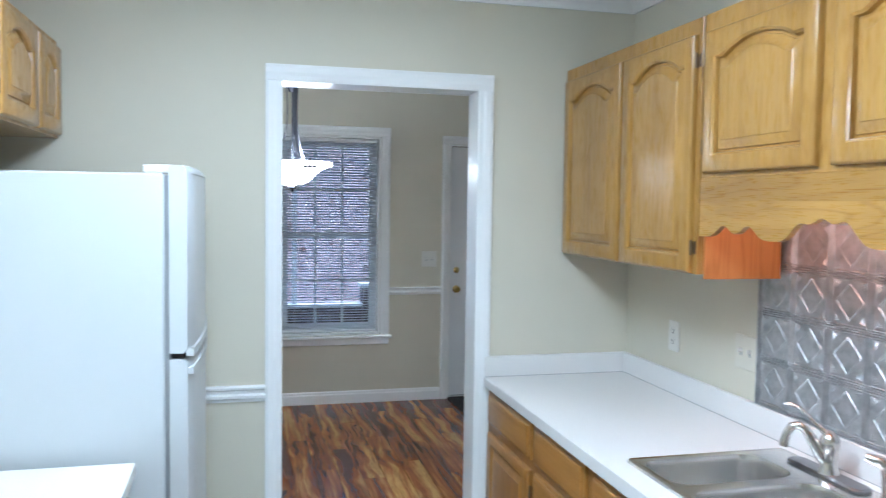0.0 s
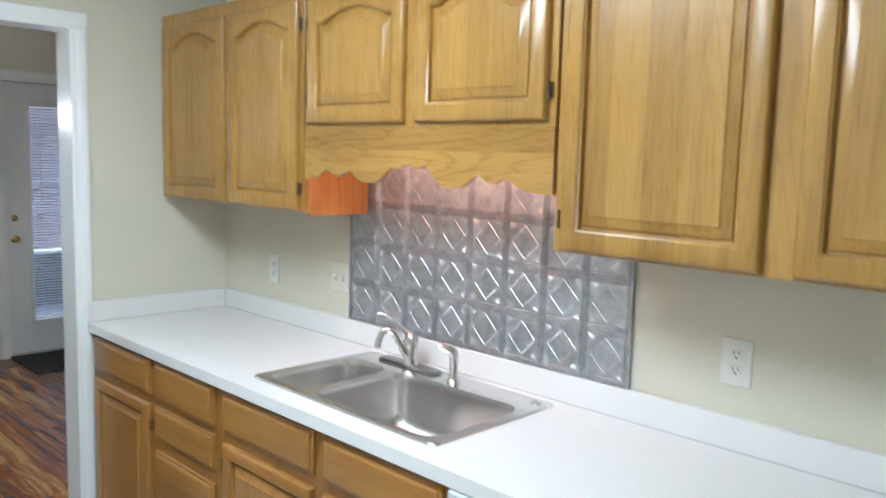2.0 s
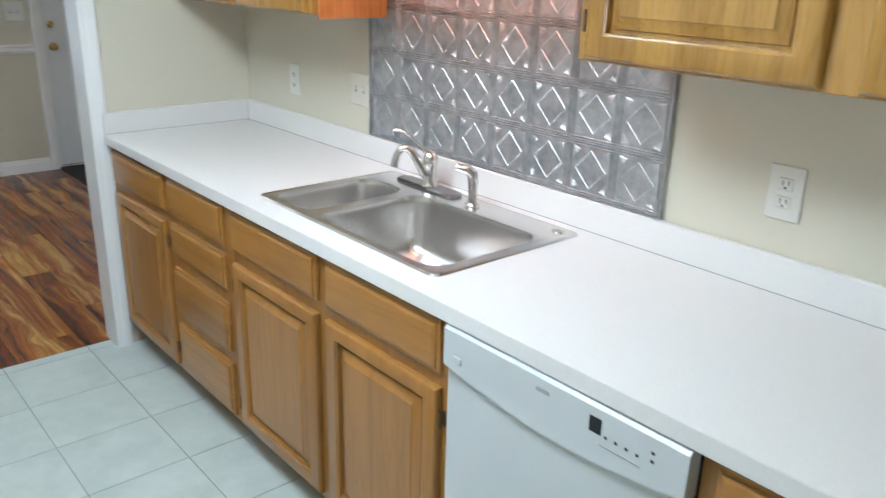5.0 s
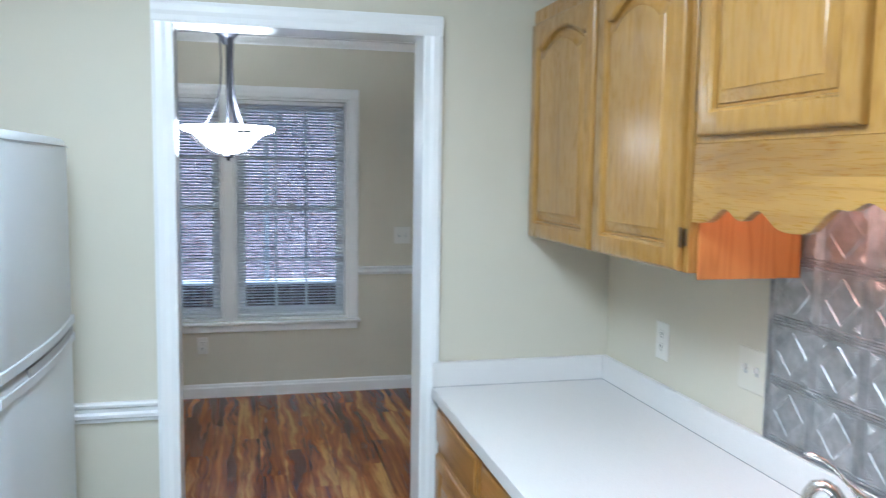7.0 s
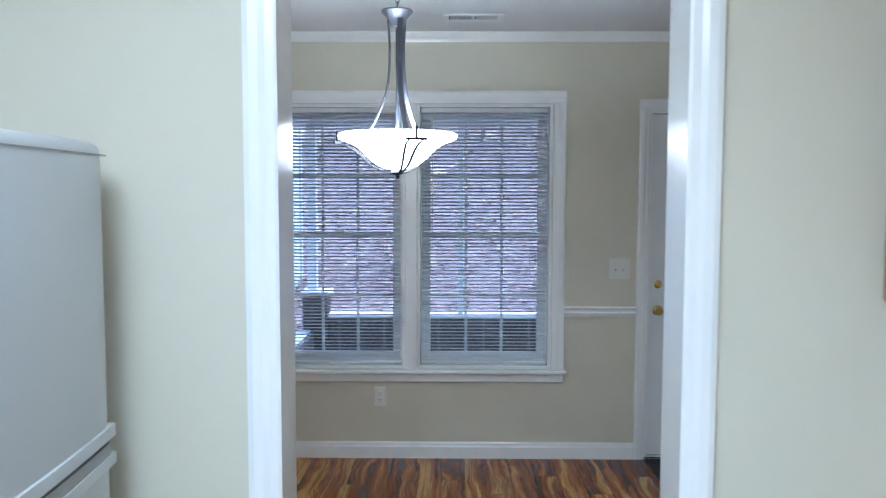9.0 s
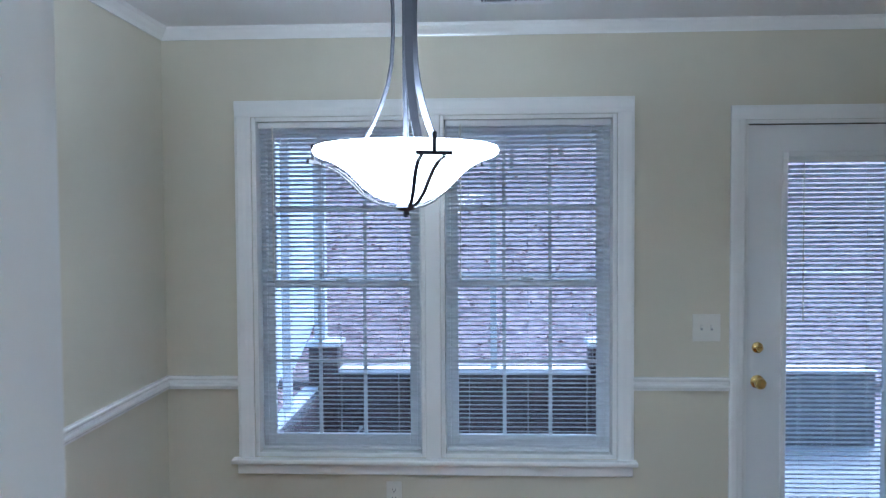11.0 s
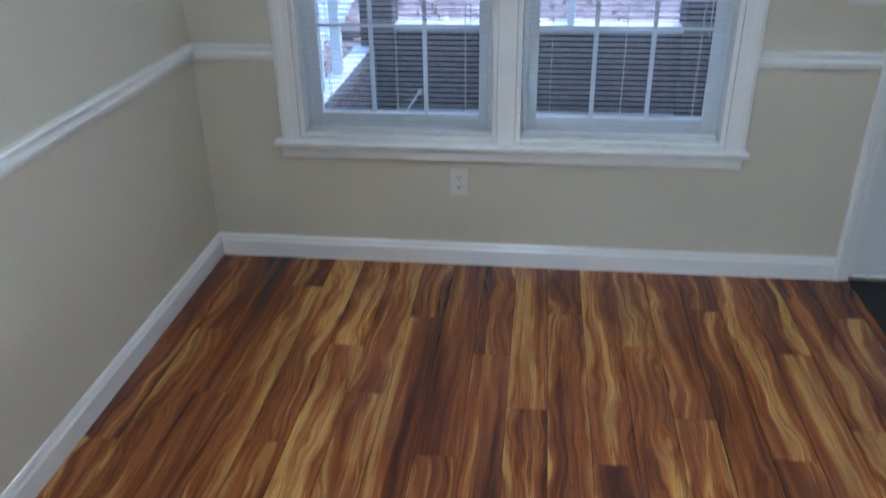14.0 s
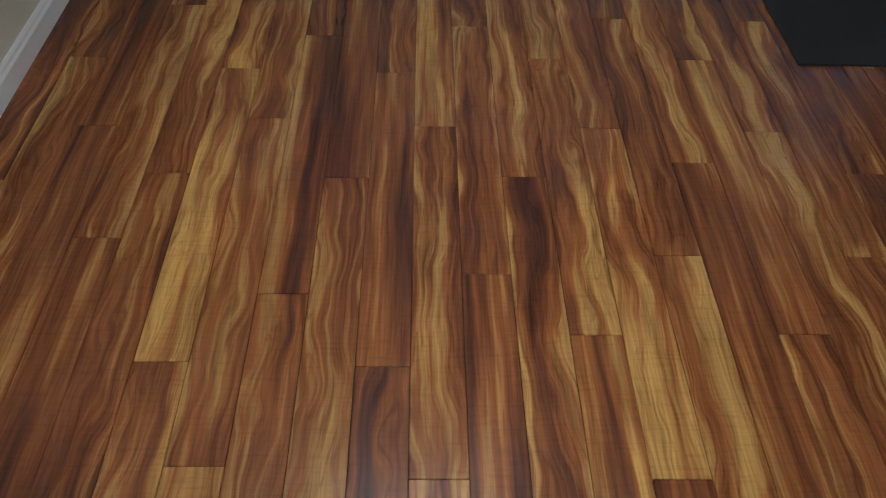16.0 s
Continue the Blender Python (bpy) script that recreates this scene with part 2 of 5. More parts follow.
m = Mat("warm_lamp", (0.9, 0.7, 0.5), 0.4)
m.b.inputs["Emission Color"].default_value = (1.0, 0.52, 0.38, 1)
m.b.inputs["Emission Strength"].default_value = 6.6
WARM_LAMP = m.m

GLASS = Mat("window_glass", (0.97, 0.99, 1.0), 0.0, 0.0, Transmission_Weight=1.0, IOR=1.45).m
m = Mat("blind_slat", (0.86, 0.88, 0.90), 0.42)
thin = m.node("ShaderNodeBsdfTranslucent")
thin.inputs["Color"].default_value = (0.90, 0.94, 0.98, 1)
both = m.node("ShaderNodeMixShader", Fac=0.45)
m.link(m.b.outputs[0], both.inputs[1])
m.link(thin.outputs[0], both.inputs[2])
m.link(both.outputs[0], m.t.nodes["Material Output"].inputs["Surface"])
SLAT = m.m

# koa-look laminate in three sorts: figured with dark flames, golden, and calm red-brown
def koa(name, golden, wild):
    m = Mat(name, (0.3, 0.12, 0.05), 0.3)
    warp = m.node("ShaderNodeTexNoise", Scale=1.0, Detail=2.0, Roughness=0.5)
    m.link(m.coords((6.0, 2.4, 1), 37.0), warp.inputs["Vector"])
    push = m.node("ShaderNodeVectorMath")
    push.operation = "MULTIPLY_ADD"
    push.inputs[1].default_value = (2.3 * wild, 0.45 * wild, 0)
    m.link(warp.outputs["Color"], push.inputs[0])
    m.link(m.coords((15.0, 0.62, 1), 37.0), push.inputs[2])
    figure = m.noise(push.outputs[0], 1.0, 4, 0.60)
    zone = m.calc("MULTIPLY_ADD", figure, 1.1, golden - 0.05)
    body = m.ramp(zone, (0.27, (0.085, 0.028, 0.013)), (0.37, (0.155, 0.050, 0.018)), (0.44, (0.235, 0.076, 0.022)), (0.515, (0.31, 0.112, 0.029)),
                  (0.555, (0.40, 0.190, 0.050)), (0.60, (0.49, 0.268, 0.073)), (0.70, (0.57, 0.335, 0.096)))
    # pinstripes that follow the figure, and thin dark veins at its steps
    lines = m.noise(push.outputs[0], 3.3, 3, 0.55)
    stripe = m.ramp(lines, (0.34, (0.46, 0.37, 0.31)), (0.44, (0.86, 0.82, 0.78)), (0.52, 1.0), (0.66, (1.20, 1.22, 1.16)))
    body = m.mix(0.36 + 0.32 * wild, body, stripe, "MULTIPLY")
    veins = m.noise(push.outputs[0], 1.55, 4, 0.5)
    body = m.mix(0.2 + 0.42 * wild, body, m.ramp(veins, (0.37, 1.0), (0.39, (0.36, 0.28, 0.24)), (0.42, 1.0), (0.487, 1.0), (0.498, (0.55, 0.47, 0.42)), (0.51, 1.0)), "MULTIPLY")
    info = m.node("ShaderNodeObjectInfo")
    tone = m.ramp(info.outputs["Random"], (0.0, (0.86, 0.80, 0.78)), (0.5, (1.0, 0.97, 0.95)), (1.0, (1.12, 1.10, 1.04)))
    fine = m.noise(m.coords((150.0, 5.0, 1), 37.0), 1.0, 4, 0.6, 0.3)
    cross = m.noise(m.coords((14.0, 130.0, 1), 37.0), 1.0, 3, 0.6)
    fin = m.ramp(fine, (0.3, (0.76, 0.72, 0.68)), (0.62, (1.10, 1.08, 1.05)))
    wood = m.mix(1.0, m.mix(0.9, body, tone, "MULTIPLY"), fin, "MULTIPLY")
    m.colour(m.mix(0.45, wood, m.ramp(cross, (0.34, (0.72, 0.68, 0.66)), (0.5, 1.0)), "MULTIPLY"))
    m.rough(m.ramp(fine, (0.3, 0.27), (0.7, 0.20)))
    m.bump(fine, 0.06, 0.0006)
    return m.m


KOA = koa("koa_laminate_figured", -0.022, 1.0)
KOA_GOLD = koa("koa_laminate_golden", 0.042, 0.9)
KOA_CALM = koa("koa_laminate_red_brown", -0.012, 0.25)

m = Mat("pale_floor_tile", (0.66, 0.70, 0.67), 0.3)
v = m.coords((1, 1, 1), 5.0)
m.colour(m.ramp(m.noise(v, 7, 5, 0.65), (0.3, (0.47, 0.53, 0.505)), (0.7, (0.58, 0.635, 0.605))))
m.bump(m.noise(v, 30, 3), 0.06, 0.001)
TILE = m.m
GROUT = painted("green_grey_grout", (0.30, 0.35, 0.33), 0.85, 200, 0.3, 0.1)

m = Mat("dark_door_mat", (0.018, 0.018, 0.017), 0.95)
v = m.coords()
m.bump(m.noise(v, 500, 3), 0.9, 0.004)
m.colour(m.ramp(m.noise(v, 300, 2), (0.35, 0.008), (0.7, 0.035)))
MAT = m.m

m = Mat("dark_red_brick", (0.15, 0.07, 0.06), 0.85)
v = m.coords((1, 1, 1), 9.0)
info = m.node("ShaderNodeObjectInfo")
m.colour(m.mix(0.7, m.ramp(m.noise(v, 40, 4), (0.3, (0.036, 0.027, 0.031)), (0.7, (0.085, 0.055, 0.056))),
               m.ramp(info.outputs["Random"], (0, (0.5, 0.5, 0.55)), (1, (1.1, 1.0, 0.95))), "MULTIPLY"))
m.bump(m.noise(v, 60, 4), 0.5, 0.004)
BRICK = m.m
MORTAR = painted("grey_mortar", (0.10, 0.098, 0.105), 0.9, 150, 0.4, 0.1)
CONCRETE = painted("porch_concrete", (0.34, 0.34, 0.34), 0.85, 60, 0.3, 0.12)
m = Mat("leaf_litter", (0.2, 0.12, 0.08), 0.95)
v = m.coords()
m.colour(m.mix(0.6, m.ramp(m.noise(v, 5, 6, 0.75), (0.3, (0.16, 0.125, 0.125)), (0.5, (0.34, 0.265, 0.265)), (0.72, (0.50, 0.43, 0.43))),
               m.ramp(m.noise(v, 0.5, 3), (0.3, (0.75, 0.62, 0.58)), (0.7, (1.1, 1.05, 1.0))), "MULTIPLY"))
m.bump(m.noise(v, 14, 5, 0.7), 0.8, 0.04)
LITTER = m.m
m = Mat("dry_leaves", (0.28, 0.14, 0.09), 0.85)
geo = m.node("ShaderNodeNewGeometry")
m.colour(m.ramp(geo.outputs["Random Per Island"], (0, (0.20, 0.110, 0.105)), (0.5, (0.36, 0.235, 0.225)), (1, (0.56, 0.48, 0.47))))
LEAVES = m.m
m = Mat("evergreen_leaves", (0.05, 0.09, 0.05), 0.6)
geo = m.node("ShaderNodeNewGeometry")
m.colour(m.ramp(geo.outputs["Random Per Island"], (0, (0.09, 0.12, 0.10)), (1, (0.17, 0.20, 0.155))))
NEEDLES = m.m
m = Mat("bark", (0.12, 0.09, 0.075), 0.95)
v = m.coords((14, 14, 2))
m.colour(m.ramp(m.noise(v, 2, 5, 0.7), (0.3, (0.11, 0.095, 0.09)), (0.7, (0.27, 0.235, 0.22))))
m.bump(m.noise(v, 2, 5, 0.7), 0.9, 0.03)
BARK = m.m
SIDING = painted("pale_blue_siding", (0.62, 0.70, 0.78), 0.6, 60, 0.15, 0.04)
HINT = Mat("printed_grey", (0.35, 0.36, 0.37), 0.5).m
GLOSS_BLACK = Mat("black_display", (0.01, 0.012, 0.014), 0.12).m

# ---- plan, in metres ----
WEST, EAST_K, EAST_B, SOUTH = 0.865, 3.50, 4.55, -1.0
MID_S, MID_N, NORTH = 4.05, 4.17, 7.31
CEIL_K, CEIL_B, JOIN = 2.50, 2.560, 4.14
OPEN_W, OPEN_E, OPEN_H = 2.048, 2.818, 2.072
WIN = ((1.283, 2.090), (2.162, 2.974))
WIN_Z0, WIN_Z1 = 0.552, 2.146
DOOR_W, DOOR_E, DOOR_H = 3.545, 4.389, 2.108

# ---- walls and ceilings ----
def structure(name, bm, mat, label):
    return tagged(part(name, bm, mat), label, "structure", kind="structure")


structure("wall_north", plate(bmesh.new(), "y", NORTH, 0.16, (WEST - 0.15, EAST_B + 0.15), (-0.1, CEIL_B + 0.1),
          [(*WIN[0], WIN_Z0, WIN_Z1), (*WIN[1], WIN_Z0, WIN_Z1), (DOOR_W, DOOR_E, -0.02, DOOR_H)]), WALL,
          "greige painted wall with a double window and a door")
structure("wall_west", plate(bmesh.new(), "x", WEST - 0.15, 0.15, (SOUTH, NORTH), (-0.1, CEIL_B + 0.1)), WALL, "plain greige painted side wall")
structure("wall_east_breakfast", plate(bmesh.new(), "x", EAST_B, 0.15, (MID_N, NORTH), (-0.1, CEIL_B + 0.1)), WALL, "plain greige painted wall beside the back door")
structure("wall_east_kitchen", plate(bmesh.new(), "x", EAST_K, 0.15, (SOUTH, MID_S), (-0.1, CEIL_B + 0.1)), WALL, "greige painted wall behind the kitchen counter")
structure("wall_middle", plate(bmesh.new(), "y", MID_S, MID_N - MID_S, (WEST, EAST_B + 0.15), (-0.1, CEIL_B + 0.1),
          [(OPEN_W - 0.012, OPEN_E + 0.012, -0.02, OPEN_H + 0.012)]), WALL, "greige painted wall with a cased opening between the rooms")
structure("wall_south", plate(bmesh.new(), "y", SOUTH - 0.15, 0.15, (WEST - 0.15, EAST_K + 0.15), (-0.1, CEIL_B + 0.1)), WALL, "plain greige painted end wall of the kitchen")
structure("ceiling_kitchen", boxed(((WEST, SOUTH, CEIL_K), (EAST_K, MID_S, CEIL_K + 0.1))), SMOOTH_CEILING, "matt off-white kitchen ceiling")
structure("ceiling_breakfast", boxed(((WEST, MID_N, CEIL_B), (EAST_B, NORTH, CEIL_B + 0.1))), CEILING, "white textured popcorn ceiling")

CROWN_K = ((0, 0), (0.010, 0), (0.013, 0.010), (0.022, 0.022), (0.040, 0.038), (0.052, 0.056), (0.060, 0.062), (0.064, 0.078), (0, 0.078))
CROWN = tuple((a * 0.7, b * 0.7) for a, b in CROWN_K)
BASE = ((0, 0), (0.016, 0), (0.016, 0.070), (0.011, 0.080), (0.010, 0.090), (0.005, 0.100), (0, 0.100))
RAIL = ((0, 0), (0.009, 0), (0.012, 0.010), (0.020, 0.016), (0.021, 0.026), (0.011, 0.032), (0.012, 0.044), (0.022, 0.050), (0.024, 0.058), (0.018, 0.063), (0, 0.063))
CASE = ((0, 0), (0.010, 0), (0.013, 0.006), (0.014, 0.022), (0.018, 0.034), (0.019, 0.052), (0.015, 0.064), (0, 0.064))


def trim(name, label, *runs):
    """Mouldings of one kind, each run: profile, start, end, out, up."""
    t = thing(name, runs[0][1], label, "trim", kind="structure")
    for profile, a, b, out in runs:
        part("moulding", moulding(bmesh.new(), profile, a, b, out), TRIM, t)
    return t


N_, S_, E_, W_ = (0, 1, 0), (0, -1, 0), (1, 0, 0), (-1, 0, 0)
zc, zb = CEIL_K - 0.078, CEIL_B - 0.0546
trim("crown_trim_kitchen", "white crown moulding round the kitchen ceiling",
     (CROWN_K, (WEST, MID_S, zc), (EAST_K, MID_S, zc), S_), (CROWN_K, (EAST_K, SOUTH, zc), (EAST_K, MID_S, zc), W_),
     (CROWN_K, (WEST, SOUTH, zc), (WEST, MID_S, zc), E_), (CROWN_K, (WEST, SOUTH, zc), (EAST_K, SOUTH, zc), N_))
trim("crown_trim_breakfast", "white crown moulding round the popcorn ceiling",
     (CROWN, (WEST, NORTH, zb), (EAST_B, NORTH, zb), S_), (CROWN, (WEST, MID_N, zb), (WEST, NORTH, zb), E_),
     (CROWN, (EAST_B, MID_N, zb), (EAST_B, NORTH, zb), W_), (CROWN, (WEST, MID_N, zb), (EAST_B, MID_N, zb), N_))
DC_W, DC_E = DOOR_W - 0.066, DOOR_E + 0.066
trim("baseboard_breakfast", "white painted baseboard above the wood floor",
     (BASE, (WEST, NORTH, 0), (DC_W, NORTH, 0), S_), (BASE, (DC_E, NORTH, 0), (EAST_B, NORTH, 0), S_),
     (BASE, (WEST, MID_N, 0), (WEST, NORTH, 0), E_), (BASE, (EAST_B, MID_N, 0), (EAST_B, NORTH, 0), W_),
     (BASE, (WEST, MID_N, 0), (OPEN_W - 0.064, MID_N, 0), N_), (BASE, (OPEN_E + 0.064, MID_N, 0), (EAST_B, MID_N, 0), N_))
trim("baseboard_kitchen", "white painted baseboard in the kitchen", (BASE, (WEST, MID_S, 0), (OPEN_W - 0.064, MID_S, 0), S_),
     (BASE, (WEST, SOUTH, 0), (WEST, 2.25, 0), E_), (BASE, (WEST, SOUTH, 0), (2.85, SOUTH, 0), N_))
WC_W, WC_E = 1.208, 3.049
trim("chair_rail_breakfast", "white moulded chair rail at waist height",
     (RAIL, (WEST, NORTH, 0.874), (WC_W, NORTH, 0.874), S_), (RAIL, (WC_E, NORTH, 0.874), (DC_W, NORTH, 0.874), S_),
     (RAIL, (WEST, MID_N, 0.874), (WEST, NORTH, 0.874), E_), (RAIL, (EAST_B, MID_N, 0.874), (EAST_B, NORTH, 0.874), W_),
     (RAIL, (WEST, MID_N, 0.874), (OPEN_W - 0.064, MID_N, 0.874), N_), (RAIL, (OPEN_E + 0.064, MID_N, 0.874), (EAST_B, MID_N, 0.874), N_))
trim("chair_rail_kitchen", "white moulded chair rail beside the fridge", (RAIL, (WEST, MID_S, 0.852), (OPEN_W - 0.064, MID_S, 0.852), S_))

# cased opening between the rooms
opening = tagged(thing("door_1", (2.43, MID_S, 0), "white painted wooden casing of an open doorway", "door frame"), kind="structure")
bm = bmesh.new()
for lo, hi in (((OPEN_W - 0.012, MID_S - 0.001, 0), (OPEN_W, MID_N + 0.001, OPEN_H)), ((OPEN_E, MID_S - 0.001, 0), (OPEN_E + 0.012, MID_N + 0.001, OPEN_H)),
               ((OPEN_W - 0.012, MID_S - 0.001, OPEN_H), (OPEN_E + 0.012, MID_N + 0.001, OPEN_H + 0.012))):
    box(bm, lo, hi)
part("jamb", bm, TRIM, opening)
for y, out in ((MID_S, S_), (MID_N, N_)):
    part("casing", moulding(bmesh.new(), CASE, (OPEN_W, y, 0), (OPEN_W, y, OPEN_H), out, W_), TRIM, opening)
    part("casing", moulding(bmesh.new(), CASE, (OPEN_E, y, 0), (OPEN_E, y, OPEN_H), out, E_), TRIM, opening)
    part("head_casing", moulding(bmesh.new(), CASE, (OPEN_W - 0.064, y, OPEN_H), (OPEN_E + 0.064, y, OPEN_H), out), TRIM, opening)

# ---- windows ----
def rect_ring(bm, x0, x1, z0, z1, w, y0, y1, wb=None, wt=None, bevel=0.003):
    wb, wt = wb or w, wt or w
    for lo, hi in (((x0, y0, z0), (x0 + w, y1, z1)), ((x1 - w, y0, z0), (x1, y1, z1)),
                   ((x0 + w, y0, z0), (x1 - w, y1, z0 + wb)), ((x0 + w, y0, z1 - wt), (x1 - w, y1, z1))):
        box(bm, lo, hi, bevel)
    return bm


def blind(parent_name, x0, x1, z0, z1, y, pitch, label, turn):
    """A mini blind: head rail, curved slats on ladder cords, bottom rail, wand."""
    b = thing(parent_name, ((x0 + x1) / 2, y, z0), label, "blind", "mini blinds")
    part("head_rail", boxed(((x0, y - 0.018, z1 - 0.028), (x1, y + 0.016, z1)), bevel=0.003), VINYL, b)
    part("bottom_rail", boxed(((x0 + 0.004, y - 0.012, z0), (x1 - 0.004, y + 0.012, z0 + 0.014)), bevel=0.004), VINYL, b)
    bm, c, s = bmesh.new(), math.cos(turn), math.sin(turn)
    loops = []
    for x in (x0 + 0.005, x1 - 0.005):
        pts = []
        for k in range(5):
            u = -0.0125 + 0.025 * k / 4
            w = 0.0016 * (1 - (u / 0.0125) ** 2)
            pts.append((x - (x0 + x1) / 2, u * c - w * s, -u * s + w * c))
        loops.append(pts + [(p[0], p[1], p[2] - 0.0008) for p in reversed(pts)])
    loft(bm, loops, True, True)
    first = None
    n = int((z1 - 0.034 - z0 - 0.016) / pitch)
    for i in range(n):
        z = z0 + 0.020 + pitch * (i + 0.5)
        if first is None:
            first = part("slat", bm, SLAT, b)
            ob = first
        else:
            ob = new("slat", first.data)
            ob.parent, ob.matrix_parent_inverse = b, first.matrix_parent_inverse
        ob.matrix_basis = pose((x0 + x1) / 2, y, z, random.uniform(-0.5, 0.5), random.uniform(-0.03, 0.03), 0)
    for f in (0.14, 0.5, 0.86):
        x = x0 + f * (x1 - x0)
        bm = bmesh.new()
        for dy in (-0.0135, 0.0135):
            box(bm, (x - 0.0008, y + dy - 0.0005, z0 + 0.01), (x + 0.0008, y + dy + 0.0005, z1 - 0.02))
        part("ladder_cord", bm, VINYL, b)
    part("wand", tube(bmesh.new(), [(x0 + 0.07, y - 0.022, z1 - 0.02), (x0 + 0.07, y - 0.024, z1 - 0.75)], 0.0035, 6), PLASTIC, b)
    part("pull_cord", tube(bmesh.new(), [(x1 - 0.09, y - 0.021, z1 - 0.02), (x1 - 0.085, y - 0.022, z1 - 1.15)], 0.0016, 5), VINYL, b)
    return b


def sash(parent, x0, x1, z0, z1, y0, y1, rail, bottom):
    s = part("sash", rect_ring(bmesh.new(), x0, x1, z0, z1, rail, y0, y1, wb=bottom), VINYL, parent)
    gx0, gx1, gz0, gz1 = x0 + rail, x1 - rail, z0 + bottom, z1 - rail
    ym = (y0 + y1) / 2
    pane = part("pane", boxed(((gx0 - 0.004, ym - 0.002, gz0 - 0.004), (gx1 + 0.004, ym + 0.002, gz1 + 0.004))), GLASS, s, "clear window glass")
    pane.visible_shadow = False
    for k in (1, 2):
        x = gx0 + (gx1 - gx0) * k / 3
        part("muntin", boxed(((x - 0.009, ym - 0.010, gz0), (x + 0.009, ym - 0.003, gz1)), bevel=0.002), VINYL, s)
    z = (gz0 + gz1) / 2
    part("muntin", boxed(((gx0, ym - 0.011, z - 0.009), (gx1, ym - 0.0035, z + 0.009)), bevel=0.002), VINYL, s)


MEET = 1.358
for k, (x0, x1) in enumerate(WIN):
    w = tagged(thing("window_%d" % (k + 1), ((x0 + x1) / 2, NORTH, WIN_Z0), "white double-hung window with muntins behind mini blinds", "window"), kind="structure")
    part("window_frame", rect_ring(bmesh.new(), x0, x1, WIN_Z0, WIN_Z1, 0.020, NORTH + 0.001, NORTH + 0.158), TRIM, w)
    part("inner_stop", rect_ring(bmesh.new(), x0 + 0.02, x1 - 0.02, WIN_Z0 + 0.02, WIN_Z1 - 0.02, 0.024, NORTH + 0.085, NORTH + 0.157), VINYL, w)
    sash(w, x0 + 0.044, x1 - 0.044, WIN_Z0 + 0.036, MEET + 0.022, NORTH + 0.088, NORTH + 0.114, 0.036, 0.052)
    sash(w, x0 + 0.044, x1 - 0.044, MEET - 0.018, WIN_Z1 - 0.044, NORTH + 0.118, NORTH + 0.144, 0.036, 0.040)
    part("sash_lock", boxed((((x0 + x1) / 2 - 0.03, NORTH + 0.080, MEET + 0.020), ((x0 + x1) / 2 + 0.03, NORTH + 0.108, MEET + 0.034)), bevel=0.004), VINYL, w)
    blind("mini_blind", x0 + 0.024, x1 - 0.024, WIN_Z0 + 0.024, WIN_Z1 - 0.021, NORTH + 0.045, 0.0208,
          "white metal mini blind hanging lowered with open slats", radians(23))

CASE_W = tuple((a, b * 1.17) for a, b in CASE)
wt = thing("window_trim", ((WC_W + WC_E) / 2, NORTH, 0.49), "white painted casing, sill and apron round the window", "trim", kind="structure")
part("casing", moulding(bmesh.new(), CASE_W, (WIN[0][0], NORTH, 0.548), (WIN[0][0], NORTH, WIN_Z1), S_, W_), TRIM, wt)
part("casing", moulding(bmesh.new(), CASE_W, (WIN[1][1], NORTH, 0.548), (WIN[1][1], NORTH, WIN_Z1), S_, E_), TRIM, wt)
part("head_casing", moulding(bmesh.new(), CASE_W, (WC_W, NORTH, WIN_Z1), (WC_E, NORTH, WIN_Z1), S_), TRIM, wt)
part("mullion_casing", boxed(((WIN[0][1], NORTH - 0.016, 0.548), (WIN[1][0], NORTH + 0.002, WIN_Z1)), bevel=0.004, seg=2), TRIM, wt)
part("sill", boxed(((1.176, NORTH - 0.046, 0.526), (3.066, NORTH + 0.084, 0.550)), bevel=0.008, seg=3), TRIM, wt)
part("apron", boxed(((1.200, NORTH - 0.020, 0.474), (3.046, NORTH + 0.001, 0.526)), bevel=0.006, seg=2), TRIM, wt)

# ---- back door ----
bd = tagged(thing("door_2", ((DOOR_W + DOOR_E) / 2, NORTH, 0), "white closed back door with a glazed blind panel", "door"), kind="structure")
part("jamb", rect_ring(bmesh.new(), DOOR_W - 0.001, DOOR_E + 0.001, 0.001, DOOR_H + 0.001, 0.018, NORTH + 0.002, NORTH + 0.158, wb=0.012, bevel=0), TRIM, bd)
part("casing", moulding(bmesh.new(), CASE, (DOOR_W, NORTH, 0), (DOOR_W, NORTH, DOOR_H), S_, W_), TRIM, bd)
part("casing", moulding(bmesh.new(), CASE, (DOOR_E, NORTH, 0), (DOOR_E, NORTH, DOOR_H), S_, E_), TRIM, bd)
part("head_casing", moulding(bmesh.new(), CASE, (DOOR_W - 0.064, NORTH, DOOR_H), (DOOR_E + 0.064, NORTH, DOOR_H), S_), TRIM, bd)
dx0, dx1, dy = DOOR_W + 0.022, DOOR_E - 0.022, NORTH + 0.022
gx0, gx1, gz0, gz1 = 3.740, 4.194, 0.27, 1.945
slab = part("slab", plate(bmesh.new(), "y", dy, 0.044, (dx0, dx1), (0.020, DOOR_H - 0.022), [(gx0, gx1, gz0, gz1)]), DOOR_WHITE, bd)
part("glazing_bead", rect_ring(bmesh.new(), gx0 - 0.020, gx1 + 0.020, gz0 - 0.020, gz1 + 0.020, 0.024, dy - 0.012, dy + 0.002, bevel=0.004), DOOR_WHITE, slab)
pane = part("pane", boxed(((gx0, dy + 0.030, gz0), (gx1, dy + 0.034, gz1))), GLASS, slab, "clear door glass")
pane.visible_shadow = False
